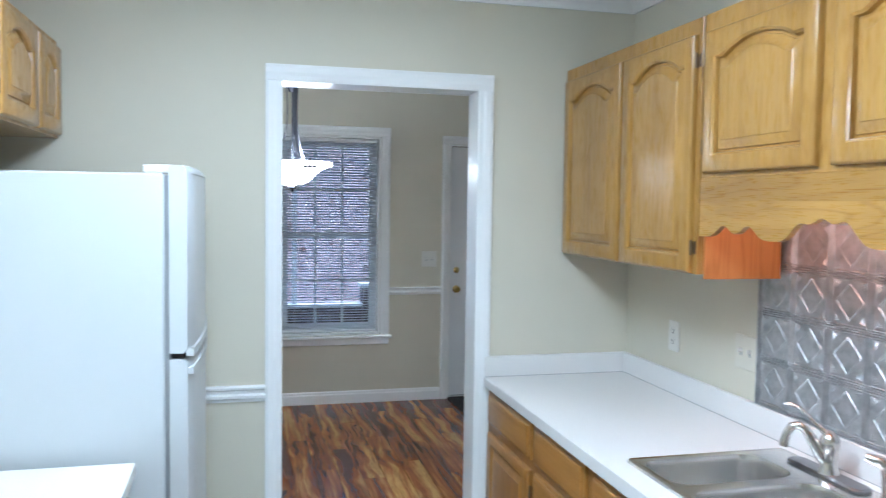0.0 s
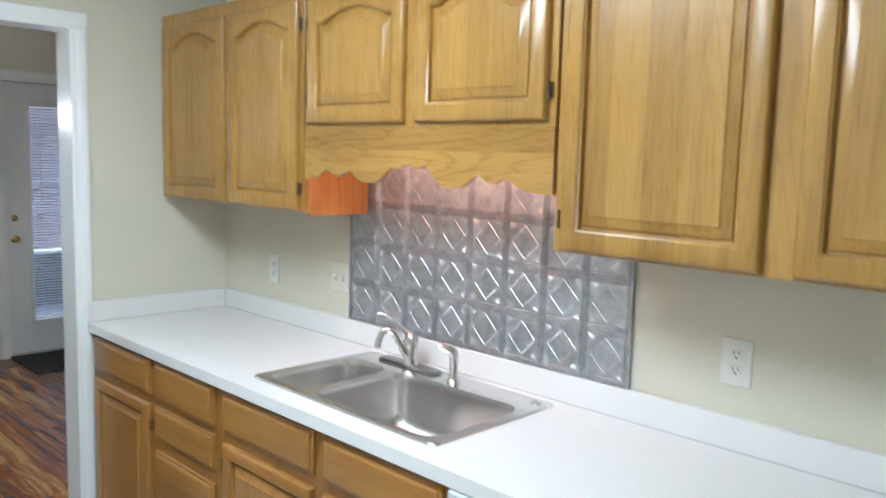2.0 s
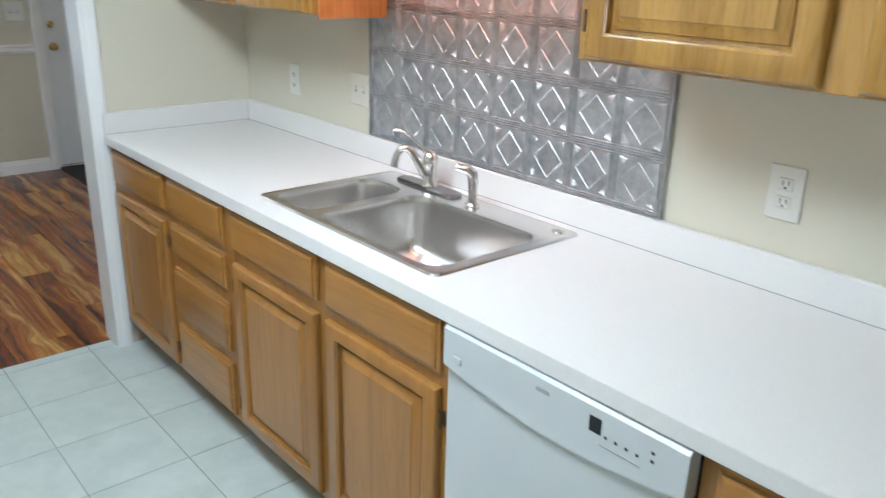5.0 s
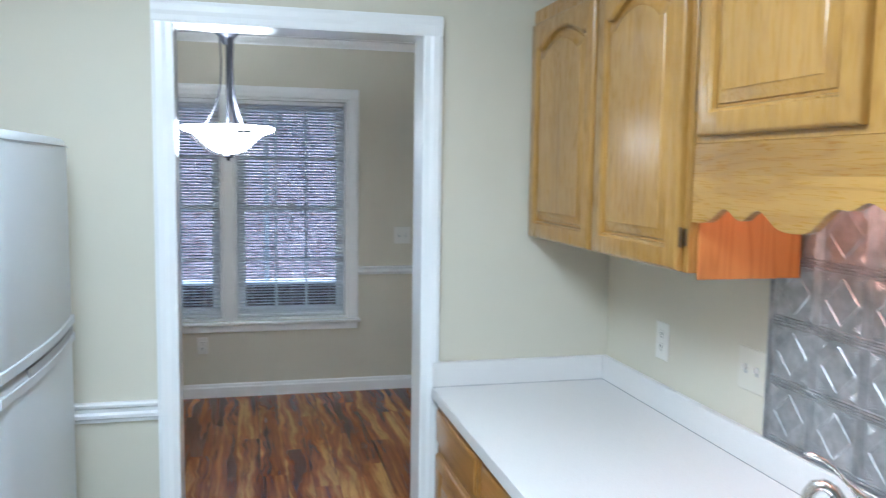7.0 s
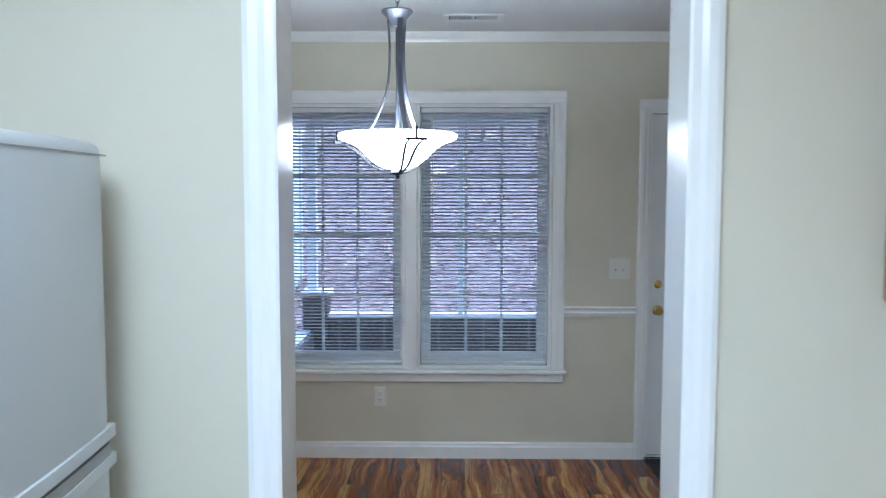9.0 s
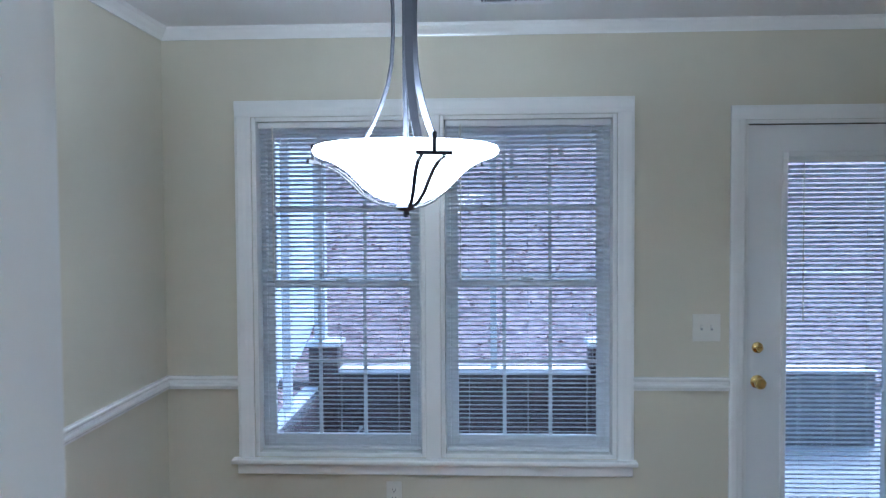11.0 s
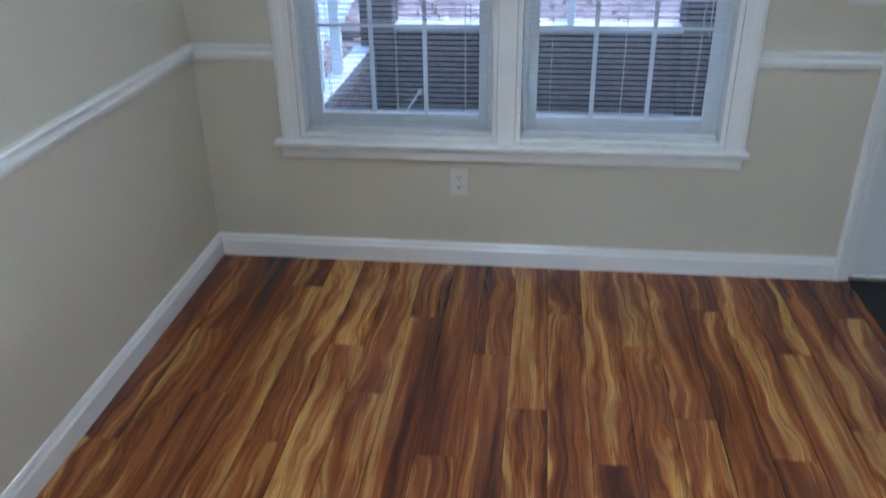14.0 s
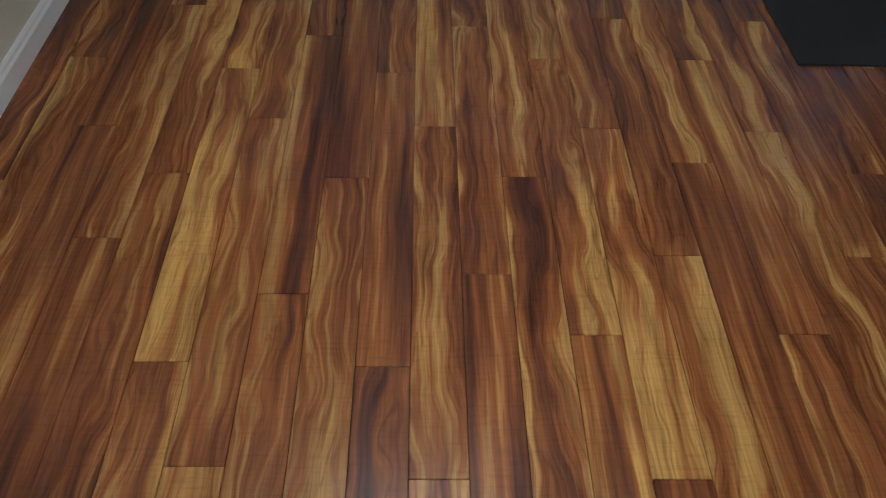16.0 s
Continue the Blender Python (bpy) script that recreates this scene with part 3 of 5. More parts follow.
part("threshold", boxed(((DOOR_W, NORTH + 0.001, 0.001), (DOOR_E, NORTH + 0.159, 0.012)), bevel=0.002), GAP, bd)
part("weather_gap", rect_ring(bmesh.new(), DOOR_W + 0.016, DOOR_E - 0.016, 0.012, DOOR_H - 0.016, 0.006, dy + 0.012, dy + 0.040, bevel=0), GAP, bd)
for z, r, name in ((0.912, 0.027, "knob"), (1.070, 0.022, "deadbolt")):
    bm = bmesh.new()
    prof = [(0.0, 0.0), (r * 1.15, 0.0), (r * 1.15, 0.004), (r * 0.9, 0.010), (r * 0.42, 0.013), (r * 0.40, 0.026)]
    prof += [(r * (0.5 + 0.5 * math.sin(math.pi * (0.15 + 0.7 * i / 8))), 0.030 + 0.030 * i / 8) for i in range(9)] + [(0.0, 0.061)] if name == "knob" else \
        [(r * 0.66, 0.027), (r * 0.70, 0.030), (r * 0.62, 0.034), (0.0, 0.034)]
    lathe(bm, (0, 0, 0), prof, 24)
    bmesh.ops.transform(bm, matrix=Matrix.Translation((3.616, dy, z)) @ pose(0, 0, 0, 90, 0, 0), verts=bm.verts)
    part(name, bm, BRASS, slab, "polished brass " + name, smooth=True)
    if name == "deadbolt":
        part("thumb_turn", boxed(((3.604, dy - 0.050, z - 0.006), (3.628, dy - 0.033, z + 0.006)), bevel=0.004), BRASS, slab)
bl = blind("door_blind", gx0 + 0.006, gx1 - 0.006, gz0 + 0.006, gz1 - 0.002, dy + 0.014, 0.0215,
           "white mini blind on the glazed back door", radians(34))

# ---- kitchen cabinets ----
def outline(y0, y1, z0, z1, arch=0.0, inset=0.0, n=22):
    """Points (y, z) of a panel; its top edge rises into an arch between two shoulders."""
    y0, y1, z0, z1 = y0 + inset, y1 - inset, z0 + inset, z1 - inset
    pts = [(y0, z0), (y1, z0)]
    for i in range(n + 1):
        u = 1 - i / n
        a = min(max((u - 0.10) / 0.80, 0), 1)
        rise = math.sin(math.pi * a) ** 0.75 if 0 < a < 1 else 0.0
        pts.append((y0 + u * (y1 - y0), z1 - arch * (1 - rise)))
    return pts


def at_x(pts, x):
    return [(x, y, z) for y, z in pts]


def leaf(cab, x, sgn, y0, y1, z0, z1, arch, mat, hinge_at=None):
    """A raised-panel door standing off the face at x; sgn: the way it faces along x."""
    t, st = 0.020, 0.056
    iy0, iy1, iz0, iz1 = y0 + st, y1 - st, z0 + st, z1 - st * 0.85
    bm = bmesh.new()
    X = lambda d: x + sgn * d
    loft(bm, [at_x(outline(y0, y1, z0, z1), X(0.001)), at_x(outline(y0, y1, z0, z1), X(t - 0.008)),
              at_x(outline(y0, y1, z0, z1, 0, 0.003), X(t - 0.003)), at_x(outline(y0, y1, z0, z1, 0, 0.008), X(t)),
              at_x(outline(iy0, iy1, iz0, iz1, arch, -0.009), X(t)), at_x(outline(iy0, iy1, iz0, iz1, arch, -0.007), X(t - 0.003)),
              at_x(outline(iy0, iy1, iz0, iz1, arch, -0.003), X(t - 0.005)), at_x(outline(iy0, iy1, iz0, iz1, arch), X(t - 0.016))], cap_first=True)
    d = part("door", bm, mat, cab, smooth=True)
    bm = bmesh.new()
    loft(bm, [at_x(outline(iy0, iy1, iz0, iz1, arch, 0.0005), X(t - 0.017)), at_x(outline(iy0, iy1, iz0, iz1, arch, 0.006), X(t - 0.017)),
              at_x(outline(iy0, iy1, iz0, iz1, arch, 0.008), X(t - 0.012)), at_x(outline(iy0, iy1, iz0, iz1, arch, 0.030), X(t - 0.005)),
              at_x(outline(iy0, iy1, iz0, iz1, arch, 0.033), X(t - 0.001))], cap_last=True)
    part("panel", bm, mat, d, smooth=True)
    if hinge_at:
        side = y0 if hinge_at == "low" else y1
        o = -1 if hinge_at == "low" else 1
        for z in (z0 + 0.075, z1 - 0.075):
            bm = tube(bmesh.new(), [(X(0.012), side + o * 0.006, z - 0.022), (X(0.012), side + o * 0.006, z + 0.022)], 0.0042, 8)
            ya, yb = sorted((side + o * 0.004, side + o * 0.016))
            box(bm, (min(X(0.0), X(0.003)), ya, z - 0.019), (max(X(0.0), X(0.003)), yb, z + 0.019), 0.001)
            part("hinge", bm, HINGE, d, "dark bronze hinge")
    return d


def drawer(cab, x, sgn, y0, y1, z0, z1, mat):
    t = 0.020
    X = lambda d: x + sgn * d
    bm = loft(bmesh.new(), [at_x(outline(y0, y1, z0, z1, 0, i, 4), X(d)) for i, d in
                            ((0, 0.001), (0, t - 0.010), (0.003, t - 0.0075), (0.010, t - 0.007), (0.0105, t - 0.003), (0.016, t + 0.001), (0.021, t + 0.0015))], True, True)
    return part("drawer_front", bm, mat, cab, smooth=True)


def carcass(cab, x_face, x_back, y0, y1, z0, z1, mat, top=True):
    """Sides, back, bottom and a face; sgn by which of x_face and x_back is less."""
    s = 1 if x_back > x_face else -1
    xa, xb = sorted((x_face, x_back))
    f0, f1 = sorted((x_face, x_face + s * 0.02))
    i0, i1 = sorted((x_face + s * 0.02, x_back))
    part("face_frame", boxed(((f0, y0, z0), (f1, y1, z1)), bevel=0.0015), mat, cab)
    part("side_board", boxed(((i0, y0, z0), (i1, y0 + 0.014, z1))), mat, cab)
    part("side_board", boxed(((i0, y1 - 0.014, z0), (i1, y1, z1))), mat, cab)
    part("bottom_board", boxed(((i0, y0 + 0.014, z0), (i1, y1 - 0.014, z0 + 0.014))), mat, cab)
    if top:
        part("top_board", boxed(((i0, y0 + 0.014, z1 - 0.014), (i1, y1 - 0.014, z1))), mat, cab)


FACE_U, BACK = 3.200, 3.484
UT, UB = 2.172, 1.420


def wall_cabinet(y0, y1, z0, z1, doors, label, arch=0.042, x=FACE_U, back=BACK, sgn=-1, name="wall_cabinet"):
    c = thing(name, ((x + back) / 2, (y0 + y1) / 2, z0), label, "cabinet", "oak wall cabinets")
    carcass(c, x, back, y0, y1, z0, z1, OAK)
    for a, b, lo, hi, h in doors:
        leaf(c, x, sgn, a, b, lo, hi, arch, OAK, h)
    return c


ca = wall_cabinet(3.036, 4.046, UB, UT, [(3.530, 4.022, UB + 0.004, UT - 0.050, None), (3.056, 3.506, UB + 0.004, UT - 0.050, "low")],
                  "honey oak wall cabinet with two closed arched doors")
part("side_panel", boxed(((3.222, 3.028, 1.406), (3.482, 3.0355, 1.698)), bevel=0.001), VENEER_GLOW, ca, "veneered side with the warm lamp's orange glow in its colour")
wall_cabinet(1.985, 3.026, 1.702, UT, [(2.530, 2.998, 1.717, UT - 0.055, "high"), (2.010, 2.478, 1.717, UT - 0.055, "low")],
             "short honey oak wall cabinet above the sink", 0.036)
wall_cabinet(0.905, 1.976, 1.395, UT, [(1.452, 1.950, 1.402, UT - 0.055, "high"), (0.915, 1.386, 1.402, UT - 0.055, "low")],
             "tall honey oak wall cabinet with closed arched doors", 0.050)
wall_cabinet(-0.18, 0.899, 1.395, UT, [(0.38, 0.88, 1.402, UT - 0.055, "high"), (-0.16, 0.34, 1.402, UT - 0.055, "low")],
             "tall honey oak wall cabinet with closed arched doors", 0.050)
wall_cabinet(3.02, 4.046, 1.832, UT, [(3.735, 4.03, 1.842, UT - 0.025, "high"), (3.31, 3.705, 1.842, UT - 0.025, "low")],
             "short honey oak wall cabinet above the fridge", 0.036, 1.262, WEST + 0.004, 1)

# scalloped valance under the short cabinet
def scallop(y):
    z = 1.534
    for c, a in ((2.905, 0.034), (2.795, 0.036), (2.590, 0.046), (2.516, 0.058), (2.440, 0.054), (2.240, 0.038), (2.140, 0.034)):
        z += a * math.exp(-(((y - c) / 0.042) ** 2))
    return z


ys = [1.986 + (3.026 - 1.986) * i / 90 for i in range(91)]
bm = loft(bmesh.new(), [[(3.199, y, scallop(y)), (3.199, y, 1.7018), (3.217, y, 1.7018), (3.217, y, scallop(y))] for y in ys], True, True)
tagged(part("valance", bm, OAK_FLAT), "oak valance board with a scalloped lower edge", "valance")

FACE_B = 2.886
BT = 0.875


def base_cabinet(y0, y1, fronts, label, x=FACE_B, back=3.49, sgn=-1):
    c = thing("base_cabinet", ((x + back) / 2, (y0 + y1) / 2, 0), label, "cabinet", "oak base cabinets")
    carcass(c, x, back, y0, y1, 0.100, BT, OAK_BASE_SHADED, top=False)
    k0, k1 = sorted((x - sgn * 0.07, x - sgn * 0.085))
    part("toe_kick", boxed(((k0, y0, 0.0), (k1, y1, 0.100))), OAK_BASE_SHADED_FLAT, c, "dark recessed toe board")
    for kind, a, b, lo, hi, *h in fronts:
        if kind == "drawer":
            drawer(c, x, sgn, a, b, lo, hi, OAK_BASE_SHADED_FLAT)
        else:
            leaf(c, x, sgn, a, b, lo, hi, 0.0, OAK_BASE_SHADED, *h)
    return c


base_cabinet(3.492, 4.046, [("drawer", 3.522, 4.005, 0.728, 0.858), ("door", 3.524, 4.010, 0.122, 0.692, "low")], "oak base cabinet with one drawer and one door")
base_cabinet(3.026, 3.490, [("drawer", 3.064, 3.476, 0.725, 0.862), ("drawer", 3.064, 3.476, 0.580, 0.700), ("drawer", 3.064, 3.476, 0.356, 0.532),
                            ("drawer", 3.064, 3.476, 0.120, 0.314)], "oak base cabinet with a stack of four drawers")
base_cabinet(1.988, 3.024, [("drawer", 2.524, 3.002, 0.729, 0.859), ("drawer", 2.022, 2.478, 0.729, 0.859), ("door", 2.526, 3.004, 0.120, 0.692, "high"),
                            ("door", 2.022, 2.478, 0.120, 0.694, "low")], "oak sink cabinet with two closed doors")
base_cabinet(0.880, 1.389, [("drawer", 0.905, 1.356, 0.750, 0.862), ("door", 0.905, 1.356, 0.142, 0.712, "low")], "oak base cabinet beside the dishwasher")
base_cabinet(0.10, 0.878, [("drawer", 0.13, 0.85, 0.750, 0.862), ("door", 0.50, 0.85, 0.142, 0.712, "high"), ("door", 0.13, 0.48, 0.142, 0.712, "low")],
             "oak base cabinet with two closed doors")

# ---- countertop, sink ----
SX0, SX1, SY0, SY1 = 2.948, 3.418, 2.130, 2.915
ct = thing("countertop", (3.17, 2.0, BT), "white laminate countertop with a low backsplash", "countertop")
CX = 2.856
bm = plate(bmesh.new(), "z", BT + 0.001, 0.914 - BT - 0.001, (CX, 3.478), (0.0, MID_S - 0.023), [(SX0, SX1, SY0, SY1)])
es = [e for e in bm.edges if all(abs(v_.co.x - CX) < 1e-4 for v_ in e.verts) and abs(e.verts[0].co.z - e.verts[1].co.z) < 1e-4]
bmesh.ops.bevel(bm, geom=es, offset=0.004, segments=2, affect="EDGES")
part("top", bm, LAMINATE, ct)
part("backsplash", boxed(((3.478, 0.0, BT), (3.4985, MID_S - 0.001, 0.997)), bevel=0.003), LAMINATE, ct)
part("backsplash", boxed(((CX + 0.004, MID_S - 0.023, BT), (3.478, MID_S - 0.001, 0.997)), bevel=0.003), LAMINATE, ct)
part("joint", boxed(((3.4745, 0.0, 0.9141), (3.479, MID_S - 0.023, 0.9152)), ((CX + 0.004, MID_S - 0.0265, 0.9141), (3.4745, MID_S - 0.0225, 0.9152))), HINT, ct, "thin grey seam")


def rrect(x0, x1, y0, y1, r, z, n=7):
    pts = []
    for cx, cy, a0 in ((x1 - r, y1 - r, 0), (x0 + r, y1 - r, 90), (x0 + r, y0 + r, 180), (x1 - r, y0 + r, 270)):
        pts += [(cx + r * math.cos(radians(a0 + 90 * i / n)), cy + r * math.sin(radians(a0 + 90 * i / n)), z) for i in range(n + 1)]
    return pts


sk = thing("sink", (3.18, 2.52, 0.914), "brushed steel double-bowl sink set in the countertop", "sink")
RX0, RX1, RY0, RY1, RZ = 2.931, 3.436, 2.112, 2.933, 0.9185
bowls = ((2.952, 3.328, 2.694, 2.914), (2.950, 3.336, 2.142, 2.668))
bm = plate(bmesh.new(), "z", RZ - 0.004, 0.004, (RX0 + 0.01, RX1 - 0.01), (RY0 + 0.01, RY1 - 0.01), [(b[0], b[1], b[2], b[3]) for b in bowls])
loft(bm, [rrect(RX0 + 0.01, RX1 - 0.01, RY0 + 0.01, RY1 - 0.01, 0.0005, RZ), rrect(RX0 + 0.004, RX1 - 0.004, RY0 + 0.004, RY1 - 0.004, 0.02, RZ + 0.0015),
          rrect(RX0, RX1, RY0, RY1, 0.024, RZ - 0.004)])
part("rim", bm, STEEL, sk)
for (x0, x1, y0, y1), deep in zip(bowls, (0.16, 0.18)):
    bm = bmesh.new()
    r = 0.062
    loops = [rrect(x0, x1, y0, y1, 0.0005, RZ), rrect(x0 + 0.004, x1 - 0.004, y0 + 0.004, y1 - 0.004, r, RZ + 0.0012),
             rrect(x0 + 0.008, x1 - 0.008, y0 + 0.008, y1 - 0.008, r, RZ + 0.0004)]
    for ins, f in ((0.0105, 0.02), (0.012, 0.10), (0.015, 0.35), (0.019, 0.62), (0.025, 0.80), (0.034, 0.90), (0.048, 0.965), (0.066, 0.99), (0.086, 1.0)):
        loops.append(rrect(x0 + ins, x1 - ins, y0 + ins, y1 - ins, max(0.02, r - ins * 0.3), RZ - 0.004 - deep * f))
    loft(bm, loops, cap_last=True)
    bowl = part("bowl", bm, STEEL, sk, smooth=True)
    bm = lathe(bmesh.new(), ((x0 + x1) / 2 + 0.02, (y0 + y1) / 2, RZ - 0.004 - deep), [(0.0, 0.002), (0.022, 0.002), (0.024, 0.004), (0.042, 0.005), (0.046, 0.001)], 24)
    part("drain", bm, CHROME, bowl, "round steel strainer", smooth=True)
part("hole_cover", lathe(bmesh.new(), (3.405, 2.165, RZ), [(0.017, 0), (0.016, 0.004), (0.010, 0.006), (0.0, 0.007)], 20), CHROME, sk, smooth=True)

fc = thing("faucet", (3.395, 2.69, RZ), "brushed nickel single-lever faucet on the sink deck", "faucet")
# nickel with a darker base colour, standing for what the plate reflects
DECK = Mat("nickel_dark_reflection", (0.27, 0.27, 0.28), 0.3, 1.0).m
part("deck_plate", loft(bmesh.new(), [rrect(3.365 + i, 3.425 - i, 2.555 + i, 2.835 - i, 0.027 - i * 0.8, RZ + z) for i, z in ((0, 0.0005), (0, 0.006), (0.006, 0.010))], True, True), DECK, fc, "nickel deck plate with a dark reflection in its colour")
part("spout_body", lathe(bmesh.new(), (3.395, 2.69, RZ + 0.008), [(0.028, 0), (0.026, 0.008), (0.022, 0.014), (0.021, 0.06), (0.024, 0.066), (0.024, 0.09), (0.019, 0.102), (0.008, 0.110), (0, 0.111)], 24), CHROME, fc, smooth=True)
dirn = Vector((-0.74, 0.67, 0))
o = Vector((3.395, 2.69, RZ + 0.025))
sp = [o + dirn * d + Vector((0, 0, h)) for d, h in ((0.0, 0), (0.024, 0.032), (0.043, 0.068), (0.060, 0.092), (0.076, 0.100), (0.092, 0.095), (0.103, 0.078), (0.109, 0.056), (0.111, 0.040))]
part("spout", tube(bmesh.new(), sp, [0.015, 0.0145, 0.0135, 0.0125, 0.012, 0.0115, 0.011, 0.012, 0.013], 14), CHROME, fc, smooth=True)
lv = [Vector((3.395, 2.69, RZ + 0.112)) + dirn * d + Vector((0, 0, h)) for d, h in ((0.0, -0.004), (0.016, 0.006), (0.036, 0.024), (0.058, 0.047), (0.080, 0.062), (0.100, 0.068), (0.114, 0.066))]
part("lever", tube(bmesh.new(), lv, [0.012, 0.009, 0.0052, 0.0046, 0.0055, 0.006, 0.003], 10), CHROME, fc, smooth=True)
sy = thing("sink_sprayer", (3.372, 2.468, RZ), "brushed nickel side sprayer in the sink deck", "sprayer")
part("holder", lathe(bmesh.new(), (3.372, 2.468, RZ), [(0.022, 0), (0.021, 0.006), (0.014, 0.012), (0.013, 0.03)], 20), CHROME, sy, smooth=True)
part("spray_head", tube(bmesh.new(), [(3.372, 2.468, RZ + 0.024), (3.372, 2.468, RZ + 0.07), (3.370, 2.470, RZ + 0.095), (3.360, 2.480, RZ + 0.108), (3.340, 2.505, RZ + 0.113)],
                        [0.012, 0.015, 0.016, 0.015, 0.011], 14), CHROME, sy, smooth=True)

# ---- dishwasher ----
dw = thing("dishwasher", (3.15, 1.688, 0), "white built-in dishwasher with a bowed control panel", "dishwasher")
DY0, DY1 = 1.392, 1.982
part("body", boxed(((2.892, DY0 + 0.004, 0.10), (3.45, DY1 - 0.004, 0.868))), GAP, dw)
part("door_panel", boxed(((2.862, DY0, 0.115), (2.891, DY1, 0.772)), bevel=0.006, seg=2), ENAMEL, dw)
n = 20
loops = []
for d, top in ((0.0, 0.0), (0.028, 0.0), (0.034, 0.006)):
    low = [(2.884 - d, DY0 + (DY1 - DY0) * i / n, 0.779 - 0.030 * math.sin(math.pi * i / n) + top * 0.6) for i in range(n + 1)]
    loops.append(low + [(2.884 - d, DY1, 0.872 - top), (2.884 - d, DY0, 0.872 - top)])
bm = loft(bmesh.new(), loops, True, True)
bmesh.ops.triangulate(bm, faces=[f for f in bm.faces if len(f.verts) > 4])
cp = part("control_panel", bm, ENAMEL, dw)
fx = 2.8495
part("display", boxed(((fx - 0.001, 1.564, 0.818), (fx + 0.002, 1.590, 0.848))), GLOSS_BLACK, cp, "small black display")
for y in (1.553, 1.531, 1.509, 1.487):
    part("button", boxed(((fx - 0.0012, y - 0.003, 0.816), (fx + 0.002, y + 0.003, 0.821)), bevel=0.0005), SLOT, cp)
for z in (0.820, 0.836):
    part("indicator", boxed(((fx - 0.0012, 1.454, z), (fx + 0.002, 1.460, z + 0.005))), SLOT, cp)
part("brand_mark", boxed(((fx - 0.001, 1.686, 0.839), (fx + 0.002, 1.718, 0.847))), HINT, cp, "small grey badge")
part("legend", boxed(((fx - 0.0008, 1.478, 0.798), (fx + 0.002, 1.566, 0.801))), HINT, cp)
part("latch_button", boxed(((fx - 0.003, 1.925, 0.800), (fx + 0.002, 1.950, 0.815)), bevel=0.002), ENAMEL, cp)
# no hollow here: a black strip paints the recess's shade
part("grip", boxed(((2.8585, 1.74, 0.758), (2.866, 1.80, 0.7645))), GAP, dw, "black strip painted as the shade of a finger recess")
part("toe_panel", boxed(((2.93, DY0, 0.0), (2.945, DY1, 0.10))), ENAMEL, dw)

# ---- fridge ----
fr = thing("refrigerator", (1.35, 3.57, 0), "white two-door top-freezer refrigerator beside the opening", "refrigerator")
FY0, FY1 = 3.215, 3.935
part("cabinet_body", boxed(((0.93, FY0 + 0.004, 0.03), (1.695, FY1 - 0.004, 1.690)), bevel=0.006, seg=2), ENAMEL, fr)
part("base_grille", boxed(((1.60, FY0 + 0.01, 0.0), (1.71, FY1 - 0.01, 0.085)), bevel=0.004), HINT, fr, "grey base grille")
part("gasket", boxed(((1.690, FY0 + 0.022, 0.11), (1.709, FY1 - 0.022, 1.685))), HINT, fr, "grey door gasket")


def fridge_door(z0, z1, name):
    def plan(grow, z):
        back = 1.708
        pts = [(back, FY0 + 0.006, z), ]
        m_ = 18
        for i in range(m_ + 1):
            u = i / m_
            e = min(u, 1 - u)
            x = 1.768 + grow + 0.016 * math.sin(math.pi * u) - 0.012 * max(0, 1 - e / 0.035) ** 2
            pts.append((x, FY0 + u * (FY1 - FY0), z))
        return pts + [(back, FY1 - 0.006, z)]
    bm = loft(bmesh.new(), [plan(-0.012, z0), plan(-0.002, z0 + 0.010), plan(0, z0 + 0.02), plan(0, z1 - 0.02), plan(-0.003, z1 - 0.008), plan(-0.014, z1)], True, True)
    return part(name, bm, ENAMEL, fr, smooth=True)


fz = fridge_door(1.198, 1.712, "freezer_door")
fd = fridge_door(0.095, 1.180, "fridge_door")
for d, z0, z1 in ((fz, 1.190, 1.212), (fd, 1.140, 1.160)):
    pts = [(1.762 + 0.017 * math.sin(math.pi * u), FY0 + 0.004 + u * (FY1 - FY0 - 0.008), (z0 + z1) / 2) for u in [i / 14 for i in range(15)]]
    part("handle_lip", ribbon(bmesh.new(), pts, (0, 0, 1), z1 - z0, 0.020), ENAMEL, d)
pts = [(1.7655 + 0.017 * math.sin(math.pi * (0.25 + 0.72 * u)), FY0 + (0.25 + 0.72 * u) * (FY1 - FY0), 1.1665) for u in [i / 10 for i in range(11)]]
part("finger_recess", ribbon(bmesh.new(), pts, (0, 0, 1), 0.030, 0.006), HINT, fd, "grey recessed grip")
pts = [(1.7685 + 0.016 * math.sin(math.pi * u), FY0 + 0.006 + u * (FY1 - FY0 - 0.012), 1.690) for u in [i / 14 for i in range(15)]]
part("top_seam", ribbon(bmesh.new(), pts, (0, 0, 1), 0.0022, 0.0022), HINT, fz, "fine grey seam")
# solid black strip that puts the slit's shade into colour
part("door_gap_shade", boxed(((1.712, FY0 + 0.02, 1.1815), (1.748, FY1 - 0.01, 1.1965))), GAP, fr, "black strip painted as the shade between the doors")
part("hinge_cover", boxed(((1.64, FY0 + 0.02, 1.690), (1.72, FY0 + 0.07, 1.714)), bevel=0.005, seg=2), PLASTIC, fr)

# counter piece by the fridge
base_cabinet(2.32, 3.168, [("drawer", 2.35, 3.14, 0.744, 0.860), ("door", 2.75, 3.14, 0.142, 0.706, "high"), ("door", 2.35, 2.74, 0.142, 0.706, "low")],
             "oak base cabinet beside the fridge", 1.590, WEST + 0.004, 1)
tagged(part("countertop", boxed(((WEST + 0.002, 2.31, BT + 0.001), (1.625, 3.180, 0.914)), bevel=0.004, seg=2), LAMINATE), "short white laminate countertop beside the fridge", "countertop")

